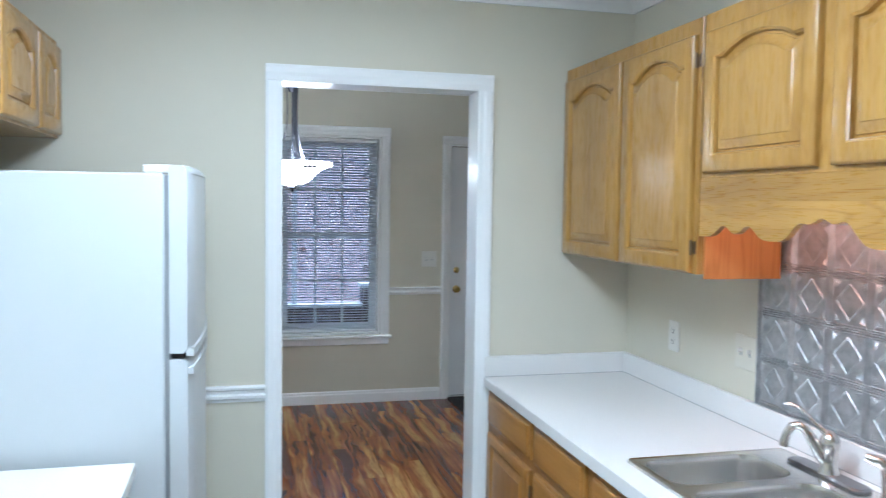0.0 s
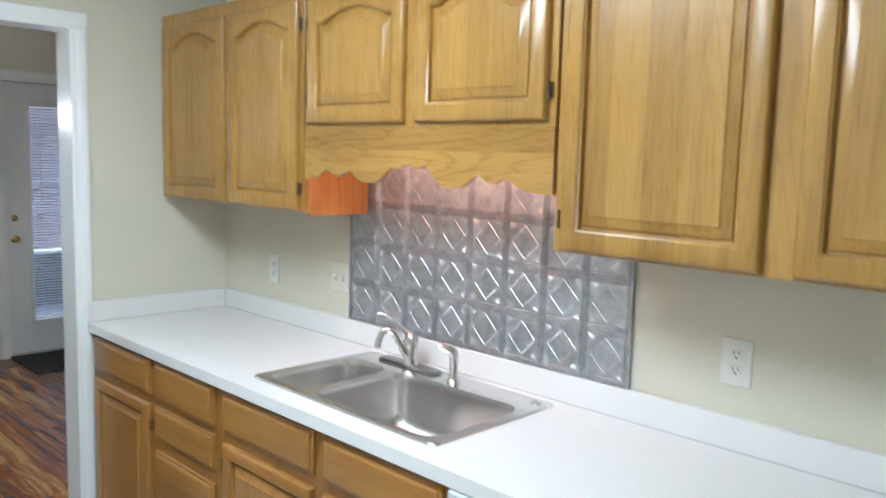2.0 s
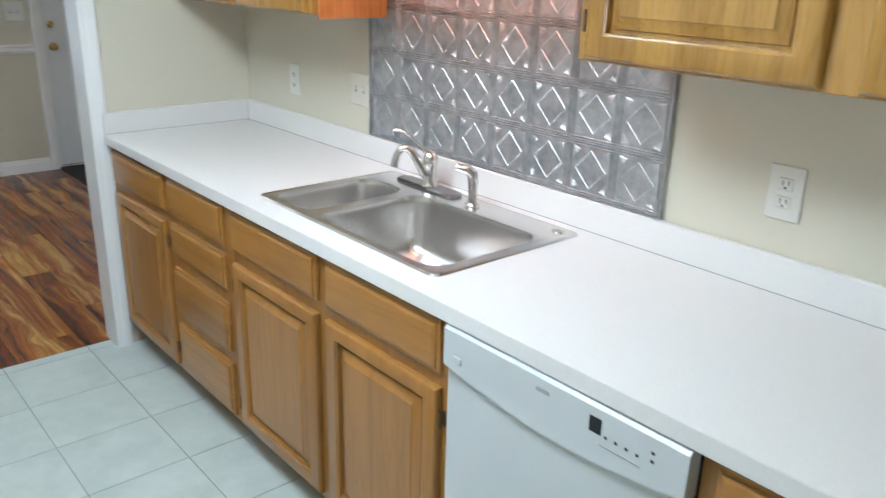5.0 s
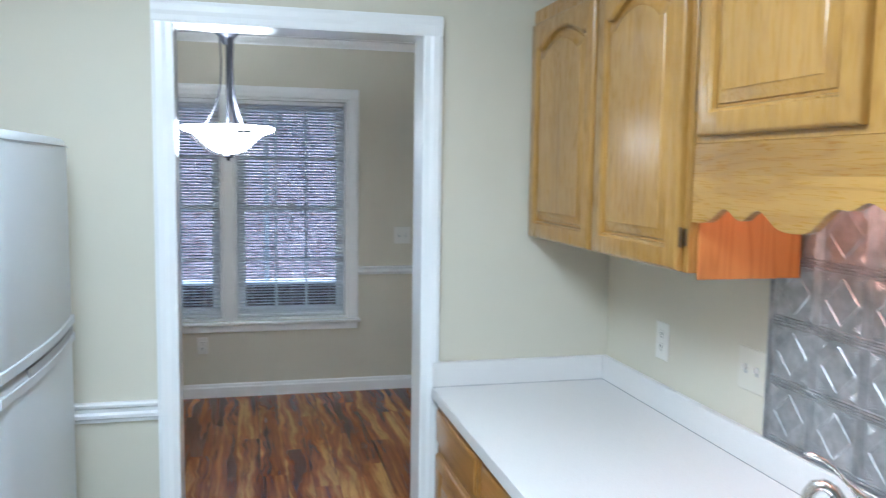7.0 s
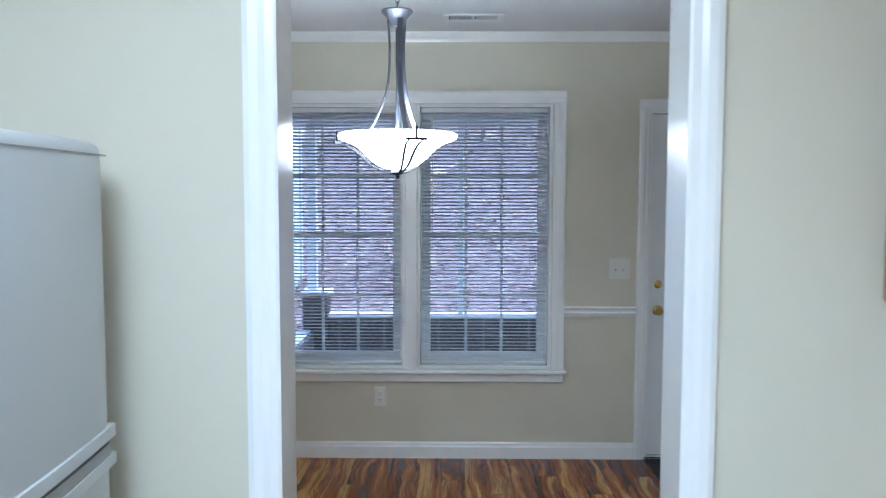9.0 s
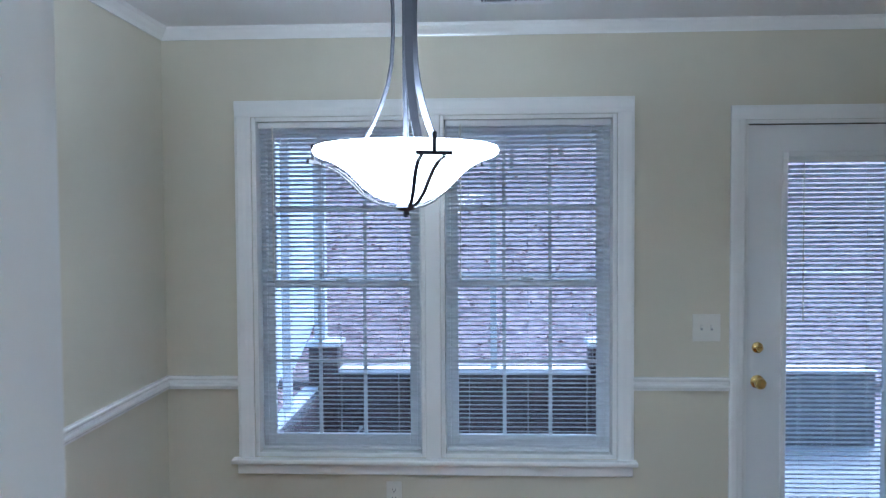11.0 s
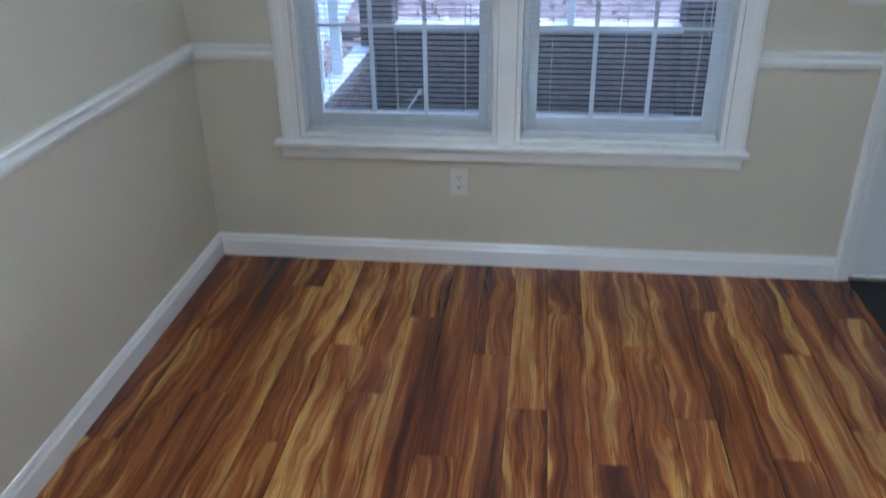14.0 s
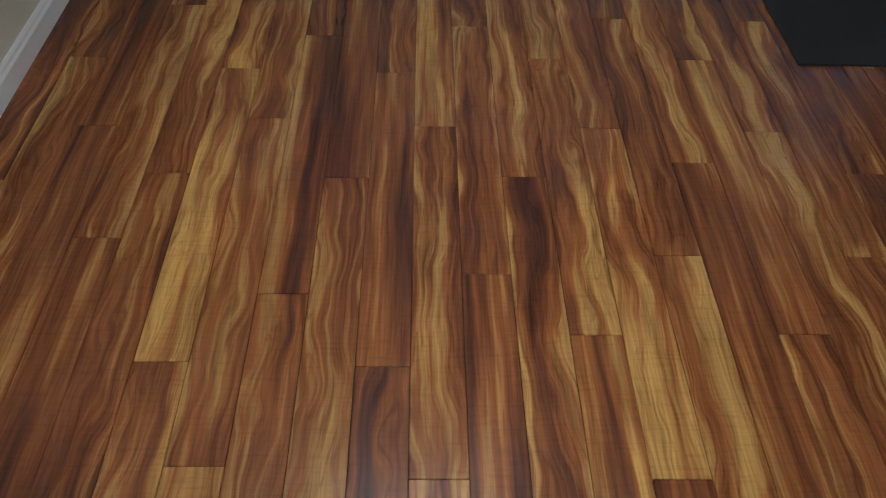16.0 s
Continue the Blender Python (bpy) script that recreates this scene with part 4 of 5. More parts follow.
# ---- outlets and switches ----
def wall_plate(name, origin, u_dir, out, w, h, kind, label, cover=None):
    """A cover plate on a wall: origin is its middle, u_dir along the wall, out from the wall."""
    o, u, n_, up = Vector(origin), Vector(u_dir), Vector(out), Vector((0, 0, 1))

    def bx(a0, a1, b0, b1, d0, d1, bevel=0.0):
        p, q = o + u * a0 + up * b0 + n_ * d0, o + u * a1 + up * b1 + n_ * d1
        return boxed((tuple(map(min, p, q)), tuple(map(max, p, q))), bevel=bevel)

    t = thing(name, tuple(o), label, kind)
    part("cover_plate", bx(-w / 2, w / 2, -h / 2, h / 2, 0.0005, 0.006, 0.002), cover or PLASTIC, t)
    if kind == "outlet":
        for b in (-0.020, 0.020):
            r = part("socket", bx(-0.0165, 0.0165, b - 0.014, b + 0.014, 0.004, 0.0078, 0.002), PLASTIC, t)
            for a in (-0.0065, 0.0065):
                part("slot", bx(a - 0.0012, a + 0.0012, b - 0.002, b + 0.008, 0.0070, 0.0083), SLOT, r)
            part("slot", bx(-0.0025, 0.0025, b - 0.010, b - 0.005, 0.0070, 0.0083), SLOT, r)
    else:
        for a in ((-0.023, 0.023) if w > 0.09 else (0.0,)):
            s = part("switch_slot", bx(a - 0.005, a + 0.005, -0.012, 0.012, 0.004, 0.0066), HINT, t)
            part("toggle", bx(a - 0.0035, a + 0.0035, -0.002, 0.011, 0.005, 0.017, 0.001), PLASTIC, s)
    return t


wall_plate("wall_outlet", (EAST_K, 3.655, 1.128), (0, 1, 0), W_, 0.072, 0.116, "outlet", "white double wall outlet above the counter")
wall_plate("wall_switch", (EAST_K, 3.205, 1.147), (0, 1, 0), W_, 0.112, 0.112, "switch", "ivory double switch plate beside the tin panel", IVORY)
wall_plate("wall_outlet", (EAST_K, 1.620, 1.134), (0, 1, 0), W_, 0.080, 0.120, "outlet", "white double wall outlet above the counter")
wall_plate("wall_switch", (3.378, NORTH, 1.165), (1, 0, 0), S_, 0.126, 0.126, "switch", "white double light switch beside the back door")
wall_plate("wall_outlet", (1.938, NORTH, 0.380), (1, 0, 0), S_, 0.072, 0.120, "outlet", "white double wall outlet under the window")

# ---- pendant lamp ----
LX, LY = 2.171, 5.530
pl = thing("pendant_lamp", (LX, LY, 1.674), "lit pendant lamp with a frosted bowl and dark metal straps", "lamp")
bm = bmesh.new()
prof = [(0.02, 0.034), (0.046, 0.039), (0.077, 0.052), (0.103, 0.071), (0.125, 0.094), (0.149, 0.116), (0.177, 0.133), (0.206, 0.142), (0.218, 0.149), (0.222, 0.158),
        (0.218, 0.167), (0.209, 0.17), (0.201, 0.164), (0.169, 0.147), (0.142, 0.128), (0.118, 0.105), (0.097, 0.082), (0.072, 0.063), (0.046, 0.051), (0.02, 0.046)]
lathe(bm, (LX, LY, 1.674), prof, 56)
part("glass_bowl", bm, LIT_GLASS, pl, "glowing frosted white glass bowl", smooth=True)
part("finial", lathe(bmesh.new(), (LX, LY, 1.674), [(0.0, 0.0), (0.006, 0.001), (0.008, 0.008), (0.006, 0.015), (0.020, 0.018), (0.026, 0.024), (0.022, 0.030), (0.008, 0.036)], 20), PEWTER, pl, smooth=True)
part("hub", lathe(bmesh.new(), (LX, LY, 2.230), [(0.0, 0.0), (0.022, 0.004), (0.030, 0.020), (0.040, 0.038), (0.054, 0.052), (0.060, 0.058), (0.058, 0.064), (0.012, 0.066), (0.0, 0.066)], 28), PEWTER, pl, smooth=True)
part("stem", tube(bmesh.new(), [(LX, LY, 1.70), (LX, LY, 2.245)], 0.007, 10), PEWTER, pl, smooth=True)
chain = bmesh.new()
nlinks = 9
for i in range(nlinks):
    zc_ = 2.298 + (CEIL_B - 0.03 - 2.298) * (i + 0.5) / nlinks
    a = 0 if i % 2 else math.pi / 2
    ring = [(LX + 0.008 * math.cos(k) * math.cos(a), LY + 0.008 * math.cos(k) * math.sin(a), zc_ + 0.018 * math.sin(k)) for k in [2 * math.pi * j / 12 for j in range(13)]]
    tube(chain, ring, 0.002, 6, False)
part("chain", chain, PEWTER, pl, smooth=True)
part("ceiling_canopy", lathe(bmesh.new(), (LX, LY, CEIL_B - 0.034), [(0.0, 0), (0.018, 0.002), (0.045, 0.012), (0.062, 0.026), (0.065, 0.034)], 28), PEWTER, pl, smooth=True)
for k, az in enumerate((-70, 50, 170)):
    c, s = math.cos(radians(az)), math.sin(radians(az))
    P = lambda r, z: (LX + r * c, LY + r * s, z)
    arm = [P(0.036, 2.262), P(0.032, 2.215), P(0.029, 2.16), P(0.030, 2.10), P(0.034, 2.04), P(0.044, 1.99), P(0.060, 1.945), P(0.080, 1.900), P(0.104, 1.860), P(0.122, 1.836)]
    part("upper_strap", ribbon(bmesh.new(), arm, (-s, c, 0), 0.020, 0.004), PEWTER, pl, "dark curved metal strap")
    low = [(0.213, 0.133), (0.177, 0.125), (0.149, 0.108), (0.124, 0.086), (0.101, 0.062), (0.075, 0.044), (0.044, 0.032), (0.016, 0.026)]
    bm = bmesh.new()
    for side in (-1, 1):
        pts = []
        for i, (r, z) in enumerate(low):
            q = Vector(P(r + 0.011, 1.674 + z - 0.003)) + side * Vector((-s, c, 0)) * 0.026 * (1 - i / (len(low) - 1)) ** 0.8
            pts.append(tuple(q))
        ribbon(bm, pts, (-s, c, 0), 0.009, 0.004)
    part("lower_strap", bm, PEWTER_SHADED, pl, "dark forked metal strap")
    bm = ribbon(bmesh.new(), [tuple(Vector(P(0.234, 1.674 + 0.136)) + d * Vector((-s, c, 0))) for d in (-0.040, 0.040)], (0, 0, 1), 0.009, 0.007)
    tube(bm, [P(0.235, 1.674 + 0.136), P(0.236, 1.674 + 0.174)], 0.005, 8)
    bmesh.ops.create_uvsphere(bm, u_segments=8, v_segments=6, radius=0.006, matrix=Matrix.Translation(P(0.236, 1.674 + 0.176)))
    part("rim_clip", bm, PEWTER_SHADED, pl, "dark cross bar on the rim")

for k in range(3):
    a = radians(30 + 120 * k)
    bulb = new("bulb", bpy.data.lights.new("bulb", "POINT"))
    bulb.data.energy, bulb.data.color, bulb.data.shadow_soft_size = 1.5, (1.0, 0.97, 0.92), 0.025
    bulb.location = (LX + 0.07 * math.cos(a), LY + 0.07 * math.sin(a), 1.80)

# ---- kitchen ceiling light and the lamp over the sink ----
LCX, LCY = 2.03, 2.32
cl = thing("ceiling_light", (LCX, LCY, CEIL_K - 0.075), "wide white fluorescent ceiling light, lit", "lamp")
part("housing", boxed(((LCX - 0.31, LCY - 0.61, CEIL_K - 0.03), (LCX + 0.31, LCY + 0.61, CEIL_K - 0.001)), bevel=0.004), VINYL, cl)
part("diffuser", boxed(((LCX - 0.295, LCY - 0.595, CEIL_K - 0.080), (LCX + 0.295, LCY + 0.595, CEIL_K - 0.031)), bevel=0.014, seg=3), LIT_PANEL, cl, "glowing white diffuser")
ul = thing("under_cabinet_lamp", (3.25, 2.52, 1.70), "slim warm fluorescent lamp behind the valance", "lamp")
part("lamp_base", boxed(((3.222, 2.10, 1.626), (3.262, 2.98, 1.7015)), bevel=0.003), VINYL, ul)
part("lamp_tube", tube(bmesh.new(), [(3.245, 2.13, 1.616), (3.245, 2.95, 1.616)], 0.010, 12), WARM_LAMP, ul, "glowing warm tube")

# ---- ceiling vent ----
vt = thing("ceiling_vent", (2.485, 6.88, CEIL_B), "white metal louvred vent in the ceiling", "vent")
VX0, VX1, VY0, VY1 = 2.325, 2.645, 6.80, 6.96
bm = bmesh.new()
for lo, hi in (((VX0, VY0), (VX1, VY0 + 0.022)), ((VX0, VY1 - 0.022), (VX1, VY1)), ((VX0, VY0 + 0.022), (VX0 + 0.03, VY1 - 0.022)), ((VX1 - 0.03, VY0 + 0.022), (VX1, VY1 - 0.022)),
               ((2.478, VY0 + 0.022), (2.492, VY1 - 0.022))):
    box(bm, (*lo, CEIL_B - 0.010), (*hi, CEIL_B - 0.0005), 0.002)
part("vent_frame", bm, VINYL, vt)
# black sheet under the uncut ceiling, painted for the duct's inner shade
part("duct", boxed(((VX0 + 0.028, VY0 + 0.020, CEIL_B - 0.0022), (VX1 - 0.028, VY1 - 0.020, CEIL_B - 0.0006))), GAP, vt, "black sheet painted as the shade inside the duct")
lv_me = None
for half, tilt in ((0, 35), (1, -35)):
    for i in range(11):
        x = (VX0 + 0.036 if half == 0 else 2.498) + 0.0108 * (i + 0.5)
        if lv_me is None:
            ob = part("louvre", boxed(((-0.0006, -0.057, -0.005), (0.0006, 0.057, 0.005))), VINYL, vt)
            lv_me = ob
        else:
            ob = new("louvre", lv_me.data)
            ob.parent, ob.matrix_parent_inverse = vt, lv_me.matrix_parent_inverse
        ob.matrix_basis = pose(x, (VY0 + VY1) / 2, CEIL_B - 0.0068, 0, tilt, 0)

# ---- door mat ----
tagged(part("door_mat", boxed(((3.545, 6.705, 0.0005), (4.40, 7.285, 0.010)), bevel=0.004, seg=2), MAT), "black ribbed door mat on the wood floor", "mat")

# ---- stamped tin panel behind the sink ----
tin = thing("tin_backsplash", (3.49, 2.52, 0.998), "stamped tin tile panel on the wall behind the sink", "backsplash")
TW, TH = (3.130 - 1.922) / 8, 0.1466
part("edge_strip", boxed(((3.485, 3.1305, 0.998), (3.4985, 3.136, 1.418)), ((3.485, 1.916, 0.998), (3.4985, 1.9215, 1.394)), ((3.484, 1.922, 0.9975), (3.4985, 3.130, 1.0015))), TIN, tin, "thin metal edge strip")


def ridge(bm, a, b, w, h):
    """A ridge of triangular section on the tile's face, from a to b in (y, z)."""
    a, b = Vector(a), Vector(b)
    n_ = Vector((-(b - a).y, (b - a).x)).normalized() * w / 2
    p = [bm.verts.new((0, *q)) for q in (a + n_, a - n_, b - n_, b + n_)]
    t = [bm.verts.new((-h, *q)) for q in (a + (b - a).normalized() * w * 0.4, b - (b - a).normalized() * w * 0.4)]
    for f in ((p[0], p[1], t[0]), (p[1], p[2], t[1], t[0]), (p[2], p[3], t[1]), (p[3], p[0], t[0], t[1])):
        bm.faces.new(f)


def tin_tile():
    bm = bmesh.new()
    hy, hz = TW / 2, TH / 2
    box(bm, (0, -hy, -hz), (0.006, hy, hz))
    for s in (-1, 1):
        for e in (0.0032, 0.0102):
            ridge(bm, (s * (hy - e), -hz), (s * (hy - e), hz), 0.0046, 0.0034)
            ridge(bm, (-hy, s * (hz - e)), (hy, s * (hz - e)), 0.0046, 0.0034)
    for d, w, h in ((0.051, 0.0052, 0.0018),):
        for a, b in (((0, d), (d, 0)), ((d, 0), (0, -d)), ((0, -d), (-d, 0)), ((-d, 0), (0, d))):
            ridge(bm, a, b, w, h)
    for sy in (-1, 1):
        for sz in (-1, 1):
            for ang, ln in ((14, 0.024), (33, 0.022), (57, 0.022), (76, 0.024)):
                c, s = math.cos(radians(ang)), math.sin(radians(ang))
                o = Vector((sy * (hy - 0.016), sz * (hz - 0.016)))
                ridge(bm, tuple(o), (o.x - sy * ln * c, o.y - sz * ln * s), 0.0046, 0.0014)
    return bm


tile0 = None
for r in range(5):
    for c in range(8):
        if tile0 is None:
            ob = tile0 = part("tin_tile", tin_tile(), TIN, tin)
        else:
            ob = new("tin_tile", tile0.data)
            ob.parent, ob.matrix_parent_inverse = tin, tile0.matrix_parent_inverse
        ob.matrix_basis = pose(3.4920, 1.922 + TW * (c + 0.5), 1.0015 + TH * (r + 0.5), random.uniform(-0.1, 0.1), random.uniform(-0.15, 0.15), random.uniform(-0.15, 0.15))

# ---- outdoors: screened porch, leafy bank, trees ----
PY, PW, PE = 9.90, 1.00, 3.46
POST = painted("white_porch_paint", (0.74, 0.76, 0.79), 0.5, 60, 0.1, 0.05)
tagged(part("porch_floor", boxed(((0.2, NORTH + 0.16, -0.30), (5.6, PY + 0.25, -0.12))), CONCRETE), "grey concrete porch slab", "porch", kind="structure")
pr = thing("porch_roof", (3, 9, 2.24), "white painted porch header and roof", "roof", kind="structure")
part("header", boxed(((PW - 0.10, PY - 0.02, 2.22), (5.6, PY + 0.14, 2.52)), ((PW - 0.10, NORTH + 0.17, 2.22), (PW + 0.06, PY - 0.02, 2.52))), POST, pr)
part("soffit", boxed(((PW - 0.5, NORTH + 0.17, 2.521), (5.8, PY + 0.55, 2.58))), POST, pr)
bw = thing("porch_wall", (2.3, PY + 0.1, -0.12), "low dark brick porch wall with brick piers", "wall", kind="structure")
part("mortar", boxed(((PW + 0.10, PY + 0.01, -0.12), (5.4, PY + 0.19, 0.448)), ((PW - 0.09, NORTH + 0.18, -0.12), (PW + 0.09, PY + 0.01, 0.318))), MORTAR, bw)
part("wall_cap", boxed(((PW + 0.12, PY - 0.02, 0.448), (5.4, PY + 0.22, 0.478)), bevel=0.005), POST, bw, "white painted cap")
part("wall_cap", boxed(((PW - 0.06, NORTH + 0.19, 0.318), (PW + 0.06, PY - 0.02, 0.340)), bevel=0.005), POST, bw, "white painted cap")
brick_me = bmesh.new()
box(brick_me, (-0.099, -0.012, -0.029), (0.099, 0.012, 0.029), 0.003)
brick0 = None


def brick(x, y, z, turn):
    global brick0
    if brick0 is None:
        ob = brick0 = part("brick", brick_me, BRICK, bw)
    else:
        ob = new("brick", brick0.data)
        ob.parent, ob.matrix_parent_inverse = bw, brick0.matrix_parent_inverse
    ob.matrix_basis = pose(x, y, z, 0, 0, turn + random.uniform(-0.4, 0.4))


for r in range(8):
    for i in range(11):
        brick(1.22 + 0.208 * (i + 0.5 * (r % 2)), PY + 0.003, -0.085 + 0.068 * r, 0)
for r in range(6):
    for i in range(10):
        brick(PW + 0.094, 7.62 + 0.208 * (i + 0.5 * (r % 2)), -0.085 + 0.068 * r, 90)
for x in (PW + 0.10, PE - 0.14):
    p = part("pier", boxed(((x - 0.115, PY - 0.05, -0.12), (x + 0.115, PY + 0.21, 0.66)), bevel=0.004), BRICK, bw, "square brick pier")
    part("pier_cap", boxed(((x - 0.135, PY - 0.07, 0.66), (x + 0.135, PY + 0.23, 0.70)), bevel=0.006), POST, p)
for x, y, w, z0 in ((PW + 0.06, PY + 0.08, 0.09, 0.70), (PE - 0.10, PY + 0.08, 0.09, 0.70), (2.45, PY + 0.08, 0.05, 0.478), (PW, 9.1, 0.06, 0.345), (PW, 8.3, 0.06, 0.345), (PW, 8.7, 0.035, 0.345)):
    tagged(part("porch_post", boxed(((x - w / 2, y - w / 2, z0), (x + w / 2, y + w / 2, 2.22)), bevel=0.004), POST), "slim white painted porch post", "post", "porch posts")
tagged(part("screen_rail", boxed(((PW + 0.105, PY + 0.06, 1.205), (5.4, PY + 0.10, 1.235)), bevel=0.003), POST), "white rail across the porch screens", "rail")


tagged(part("garden_stake", tube(bmesh.new(), [(1.30, 9.80, -0.12), (1.39, 9.84, 0.01), (1.40, 9.845, 0.03)], [0.008, 0.008, 0.022], 8), POST), "short white stake leaning on the brick porch wall", "stake")


def ground_z(x, y):
    bank = max(0.0, y - 15.0)
    return -0.75 + 0.30 * bank - 0.0019 * bank * bank * (1 if bank < 60 else 0) + 0.05 * noise.noise((x * 0.4, y * 0.4, 0.0)) if bank < 60 else 10.4


gx = [-400, -120, -60, -30] + [-20 + 1.25 * i for i in range(40)] + [40, 70, 130, 400]
gy = [-60, -20, 0, 5, 8] + [10.3 + 1.0 * i for i in range(50)] + [66, 74, 90, 160, 400, 900]
bm = bmesh.new()
grid = [[bm.verts.new((x, y, ground_z(x, y))) for x in gx] for y in gy]
for a, b in zip(grid, grid[1:]):
    for i in range(len(gx) - 1):
        bm.faces.new((a[i], a[i + 1], b[i + 1], b[i]))
tagged(part("ground", bm, LITTER, smooth=True), "ground covered in brown fallen leaves rising to a bank", "ground", kind="structure")
rng = random.Random(4)
verts, faces = [], []
for i in range(11000):
    y = 10.5 + 24 * rng.random() ** 1.1
    x = 2.0 + (y - 4.0) * rng.uniform(-0.62, 0.42)
    z, s, a = ground_z(x, y) + 0.02, rng.uniform(0.04, 0.085), rng.uniform(0, 6.28)
    k = len(verts)
    for da, rr in ((0, 1.0), (1.2, 0.55), (3.14, 0.9), (4.6, 0.6)):
        verts.append((x + s * rr * math.cos(a + da), y + s * rr * math.sin(a + da), z + rng.uniform(0, 0.07)))
    faces.append((k, k + 1, k + 2, k + 3))
me = bpy.data.meshes.new("fallen_leaves")
me.from_pydata(verts, [], faces)
me.materials.append(LEAVES)
tagged(new("fallen_leaves", me), "scattered brown fallen leaves on the bank", "leaves", kind="stuff")
tagged(part("garden_edging", boxed(((-14, 14.6, -0.85), (16, 14.85, -0.58)), bevel=0.02), BARK), "dark timber edging below the leafy bank", "edging")


def tree(x, y, height, girth, seed, leafy):
    r = random.Random(seed)
    z0 = ground_z(x, y) - 0.1
    t = thing("tree", (x, y, z0), "tall pine with a bare trunk and dark crown" if leafy else "bare winter tree with thin branches", "tree", "trees on the bank")
    lean = r.uniform(-0.03, 0.03)
    path = [(x + lean * h + 0.08 * math.sin(h * 0.5 + seed), y + 0.05 * math.cos(h * 0.6), z0 + h) for h in [height * i / 9 for i in range(10)]]
    bm = tube(bmesh.new(), path, [girth * 0.6 * (1.15 - 0.95 * i / 9) for i in range(10)], 9)
    tips = []
    for i in range(16):
        f = r.uniform(0.12, 0.97)
        b = Vector(path[min(9, int(f * 9))])
        az, ln = r.uniform(0, 6.28), r.uniform(0.7, 2.2) * (1.15 - f * 0.6)
        e = b + Vector((math.cos(az) * ln, math.sin(az) * ln, ln * r.uniform(0.1, 0.7)))
        mid = (b + e) / 2 + Vector((0, 0, 0.12 * ln))
        tube(bm, [tuple(b), tuple(mid), tuple(e)], [girth * 0.28, girth * 0.17, girth * 0.05], 5)
        tips += [mid, e, (mid + e) / 2]
    part("trunk", bm, BARK, t, smooth=True)
    if leafy:
        vs, fs = [], []
        for p in tips:
            for _ in range(110):
                c = p + Vector((r.gauss(0, 0.38), r.gauss(0, 0.38), r.gauss(0, 0.26)))
                k, s = len(vs), r.uniform(0.035, 0.09)
                for _v in range(3):
                    vs.append(tuple(c + Vector((r.uniform(-s, s), r.uniform(-s, s), r.uniform(-s, s) * 0.7))))
                fs.append((k, k + 1, k + 2))
        me = bpy.data.meshes.new("crown")
        me.from_pydata(vs, [], fs)
        me.materials.append(NEEDLES)
        ob = new("crown", me)
        ob.parent, ob.matrix_parent_inverse = t, Matrix.Translation(-t.location)


for i, (x, y, h, g, lf) in enumerate(((-3.5, 29.5, 8, 0.14, 1), (-0.6, 31.0, 9, 0.15, 1), (1.6, 33.5, 9, 0.15, 1), (3.4, 30.0, 8, 0.12, 1), (5.2, 32.5, 9, 0.15, 1),
                                      (7.4, 30.5, 9, 0.14, 1), (9.8, 33.0, 10, 0.16, 1), (12.5, 31.0, 9, 0.15, 0), (-6.5, 33.0, 10, 0.16, 1), (2.6, 37.0, 11, 0.18, 1))):
    tree(x, y, h, g, i + 3, lf)

# neighbouring house wall beyond the porch
nh = thing("neighbour_house", (-2.6, 14, -0.8), "pale blue lap-sided house beyond the porch", "house")
HX, HY0, HY1 = -0.50, 11.2, 17.4
bm = bmesh.new()
for i in range(26):
    z = -0.8 + 0.17 * i
    loft(bm, [[(HX, y, z), (HX + 0.02, y, z), (HX + 0.002, y, z + 0.172), (HX - 0.02, y, z + 0.172)] for y in (HY0, HY1)], True, True)
part("siding", bm, SIDING, nh)
part("house_wall", boxed(((-5.5, HY0, -0.9), (HX - 0.022, HY1, 3.62))), SIDING, nh)
for y in (HY0 - 0.06, HY1):
    part("corner_board", boxed(((HX - 0.02, y, -0.8), (HX + 0.05, y + 0.12, 3.62)), bevel=0.004), POST, nh)
part("roof", boxed(((-5.9, HY0 - 0.3, 3.62), (HX + 0.35, HY1 + 0.4, 3.78)), bevel=0.02), BARK, nh)

# ---- floors ----
fl = thing("floor_breakfast", (2.6, 5.7, 0), "koa-look laminate plank floor in brown and gold", "floor", kind="structure")
part("underlay", boxed(((WEST, JOIN, -0.10), (EAST_B, NORTH, -0.0105))), GAP, fl)
PWID, PLEN = 0.1325, 1.215
X_SEAM, planks = 2.3188, {}


def plank(x0, x1, y0, y1, mat):
    key = (round(x1 - x0, 4), round(y1 - y0, 4), mat.name)
    if key not in planks:
        g = 0.0008
        hx, hy = key[0] / 2 - g, key[1] / 2 - g
        planks[key] = part("plank", boxed(((-hx, -hy, -0.010), (hx, hy, 0)), bevel=0.0009), mat, fl)
        ob = planks[key]
    else:
        ob = new("plank", planks[key].data)
        ob.parent, ob.matrix_parent_inverse = fl, planks[key].matrix_parent_inverse
    ob.matrix_basis = pose((x0 + x1) / 2, (y0 + y1) / 2, -0.0003 * random.random())


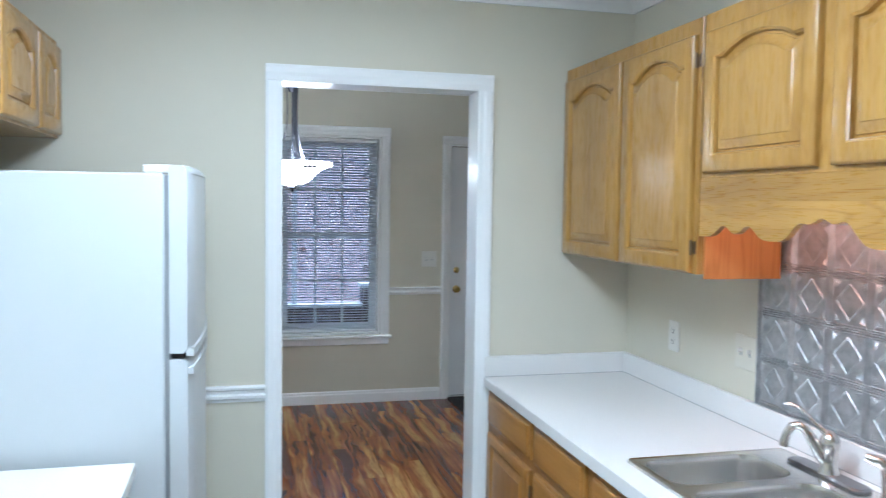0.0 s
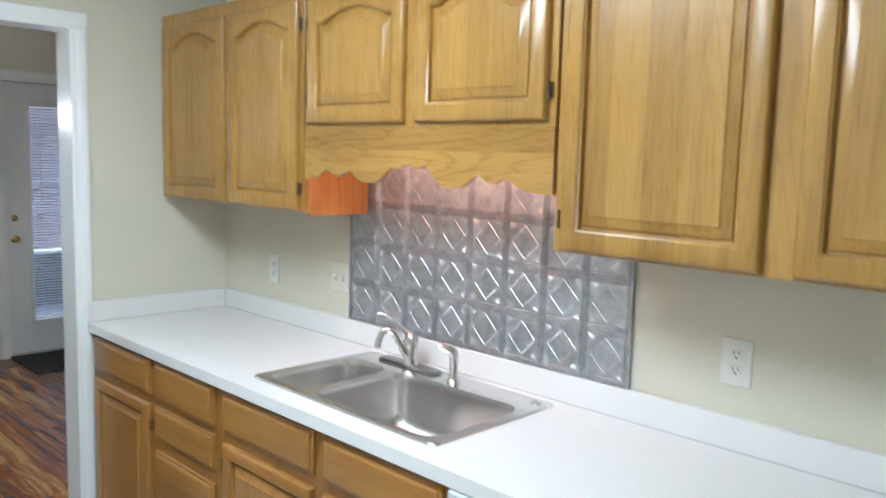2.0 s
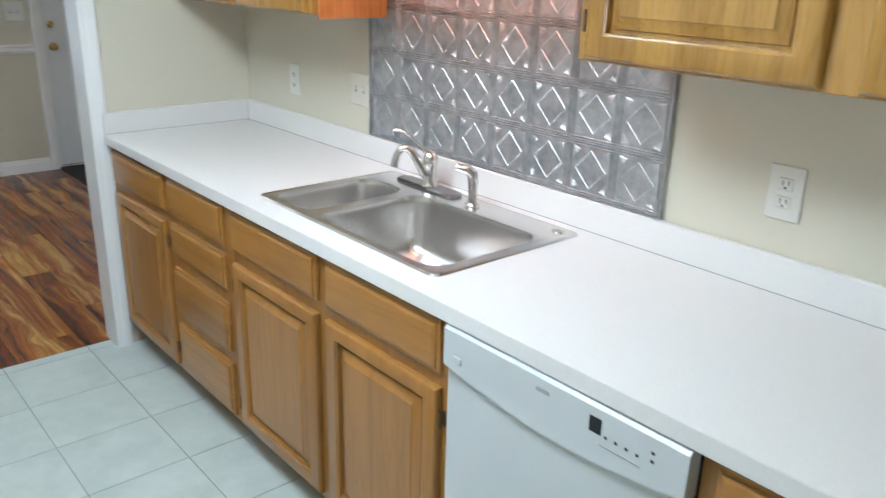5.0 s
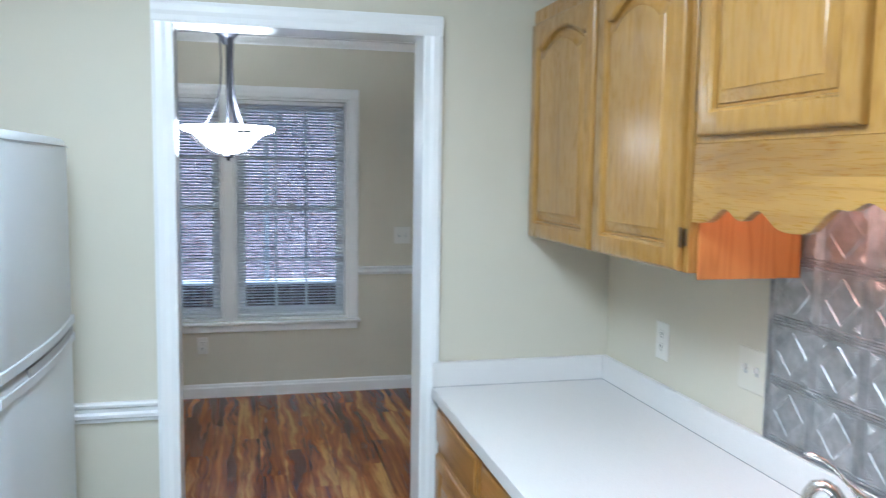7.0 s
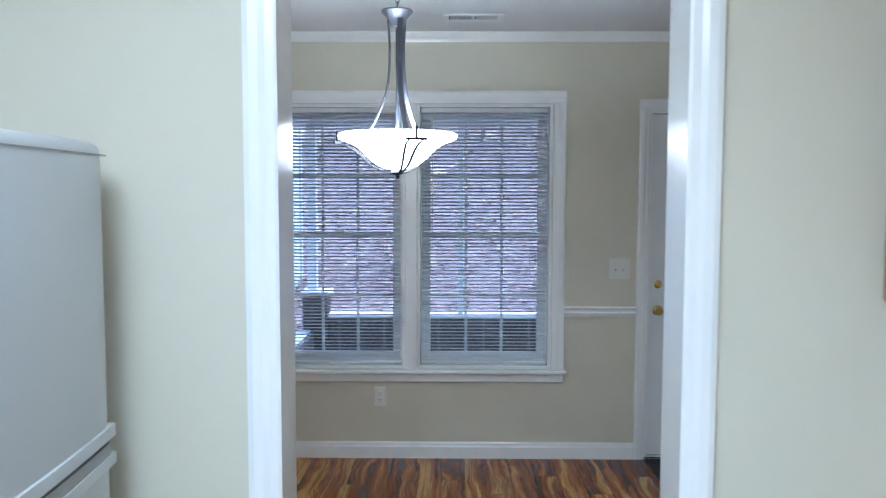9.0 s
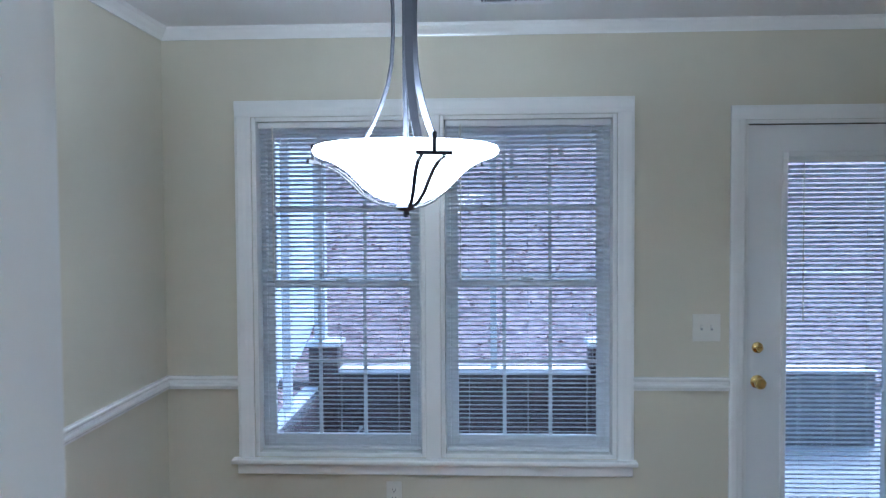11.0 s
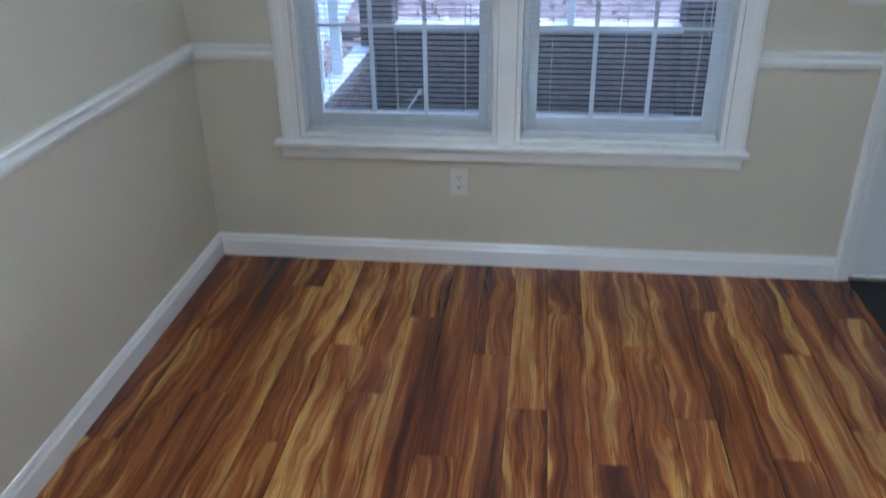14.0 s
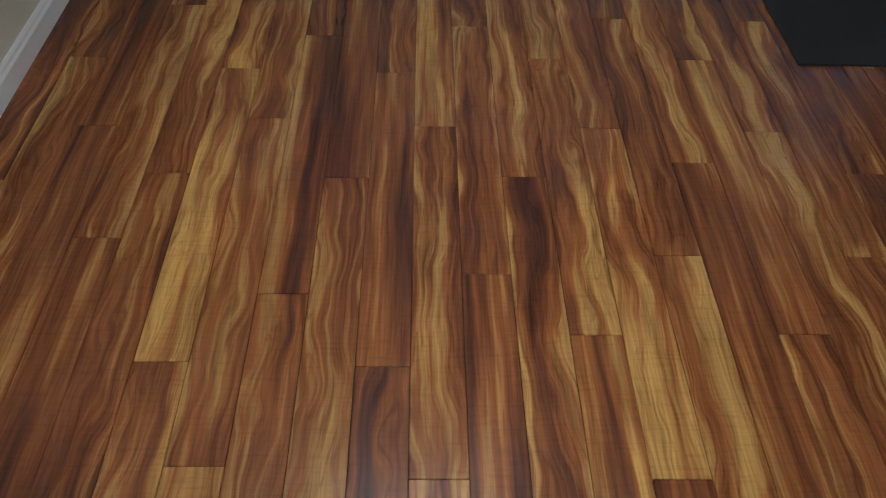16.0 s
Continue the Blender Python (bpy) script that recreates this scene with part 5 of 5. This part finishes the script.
# the planks, by row and place in the row, that are plainly golden or calm red-brown
GOLDEN = {(-6, 2), (-8, 3), (0, 3), (-3, 2), (-5, 2), (3, 2), (4, 2), (8, 3), (-5, 3), (2, 3), (-5, 1), (-10, 2), (1, 3)}
CALM = {(-4, 2), (-1, 3), (0, 2), (2, 1), (5, 2), (-9, 3), (-9, 2), (-3, 3), (-2, 2), (-8, 2), (6, 2), (10, 3), (12, 3)}
rows = int((EAST_B - WEST) / PWID) + 2
k0 = math.floor((WEST - X_SEAM) / PWID)
# stagger of the plank ends, row by row, from row -10 on
steps = (0.81, 0.50, 0.10, 0.32, 0.765, 0.54, 0.94, 0.31, 0.755, 0.515, 0.0, 0.32, 0.835, 0.515, 0.06, 0.38, 0.84, 0.51, 0.06, 0.345, 0.29)
for k in range(k0, k0 + rows):
    x0, x1 = max(WEST, X_SEAM + k * PWID), min(EAST_B, X_SEAM + (k + 1) * PWID)
    if x1 - x0 < 0.01:
        continue
    y = 5.713 - 3 * PLEN + steps[(k + 10) % 21] * PLEN
    j = 0
    while y < NORTH:
        a, b = max(y, JOIN), min(y + PLEN, NORTH)
        if b - a > 0.02:
            plank(x0, x1, a, b, KOA_GOLD if (k, j) in GOLDEN else KOA_CALM if (k, j) in CALM else KOA)
        y += PLEN
        j += 1

ft = thing("floor_kitchen", (2.2, 1.5, 0), "pale ceramic tile floor with grey-green joints", "floor", kind="structure")
part("grout", boxed(((WEST, SOUTH, -0.10), (EAST_K, JOIN, -0.0015))), GROUT, ft)
TS, cache = 0.3255, {}
for i in range(-6, 5):
    for j in range(-15, 2):
        x0, x1 = max(WEST, 2.392 + TS * i), min(EAST_K, 2.392 + TS * (i + 1))
        y0, y1 = max(SOUTH, 3.755 + TS * j), min(JOIN - 0.002, 3.755 + TS * (j + 1))
        if x1 - x0 < 0.02 or y1 - y0 < 0.02:
            continue
        key = (round(x1 - x0, 4), round(y1 - y0, 4))
        if key not in cache:
            hx, hy = key[0] / 2 - 0.0022, key[1] / 2 - 0.0022
            ob = cache[key] = part("tile", boxed(((-hx, -hy, -0.009), (hx, hy, 0)), bevel=0.0012), TILE, ft)
        else:
            ob = new("tile", cache[key].data)
            ob.parent, ob.matrix_parent_inverse = ft, cache[key].matrix_parent_inverse
        ob.matrix_basis = pose((x0 + x1) / 2, (y0 + y1) / 2, 0)
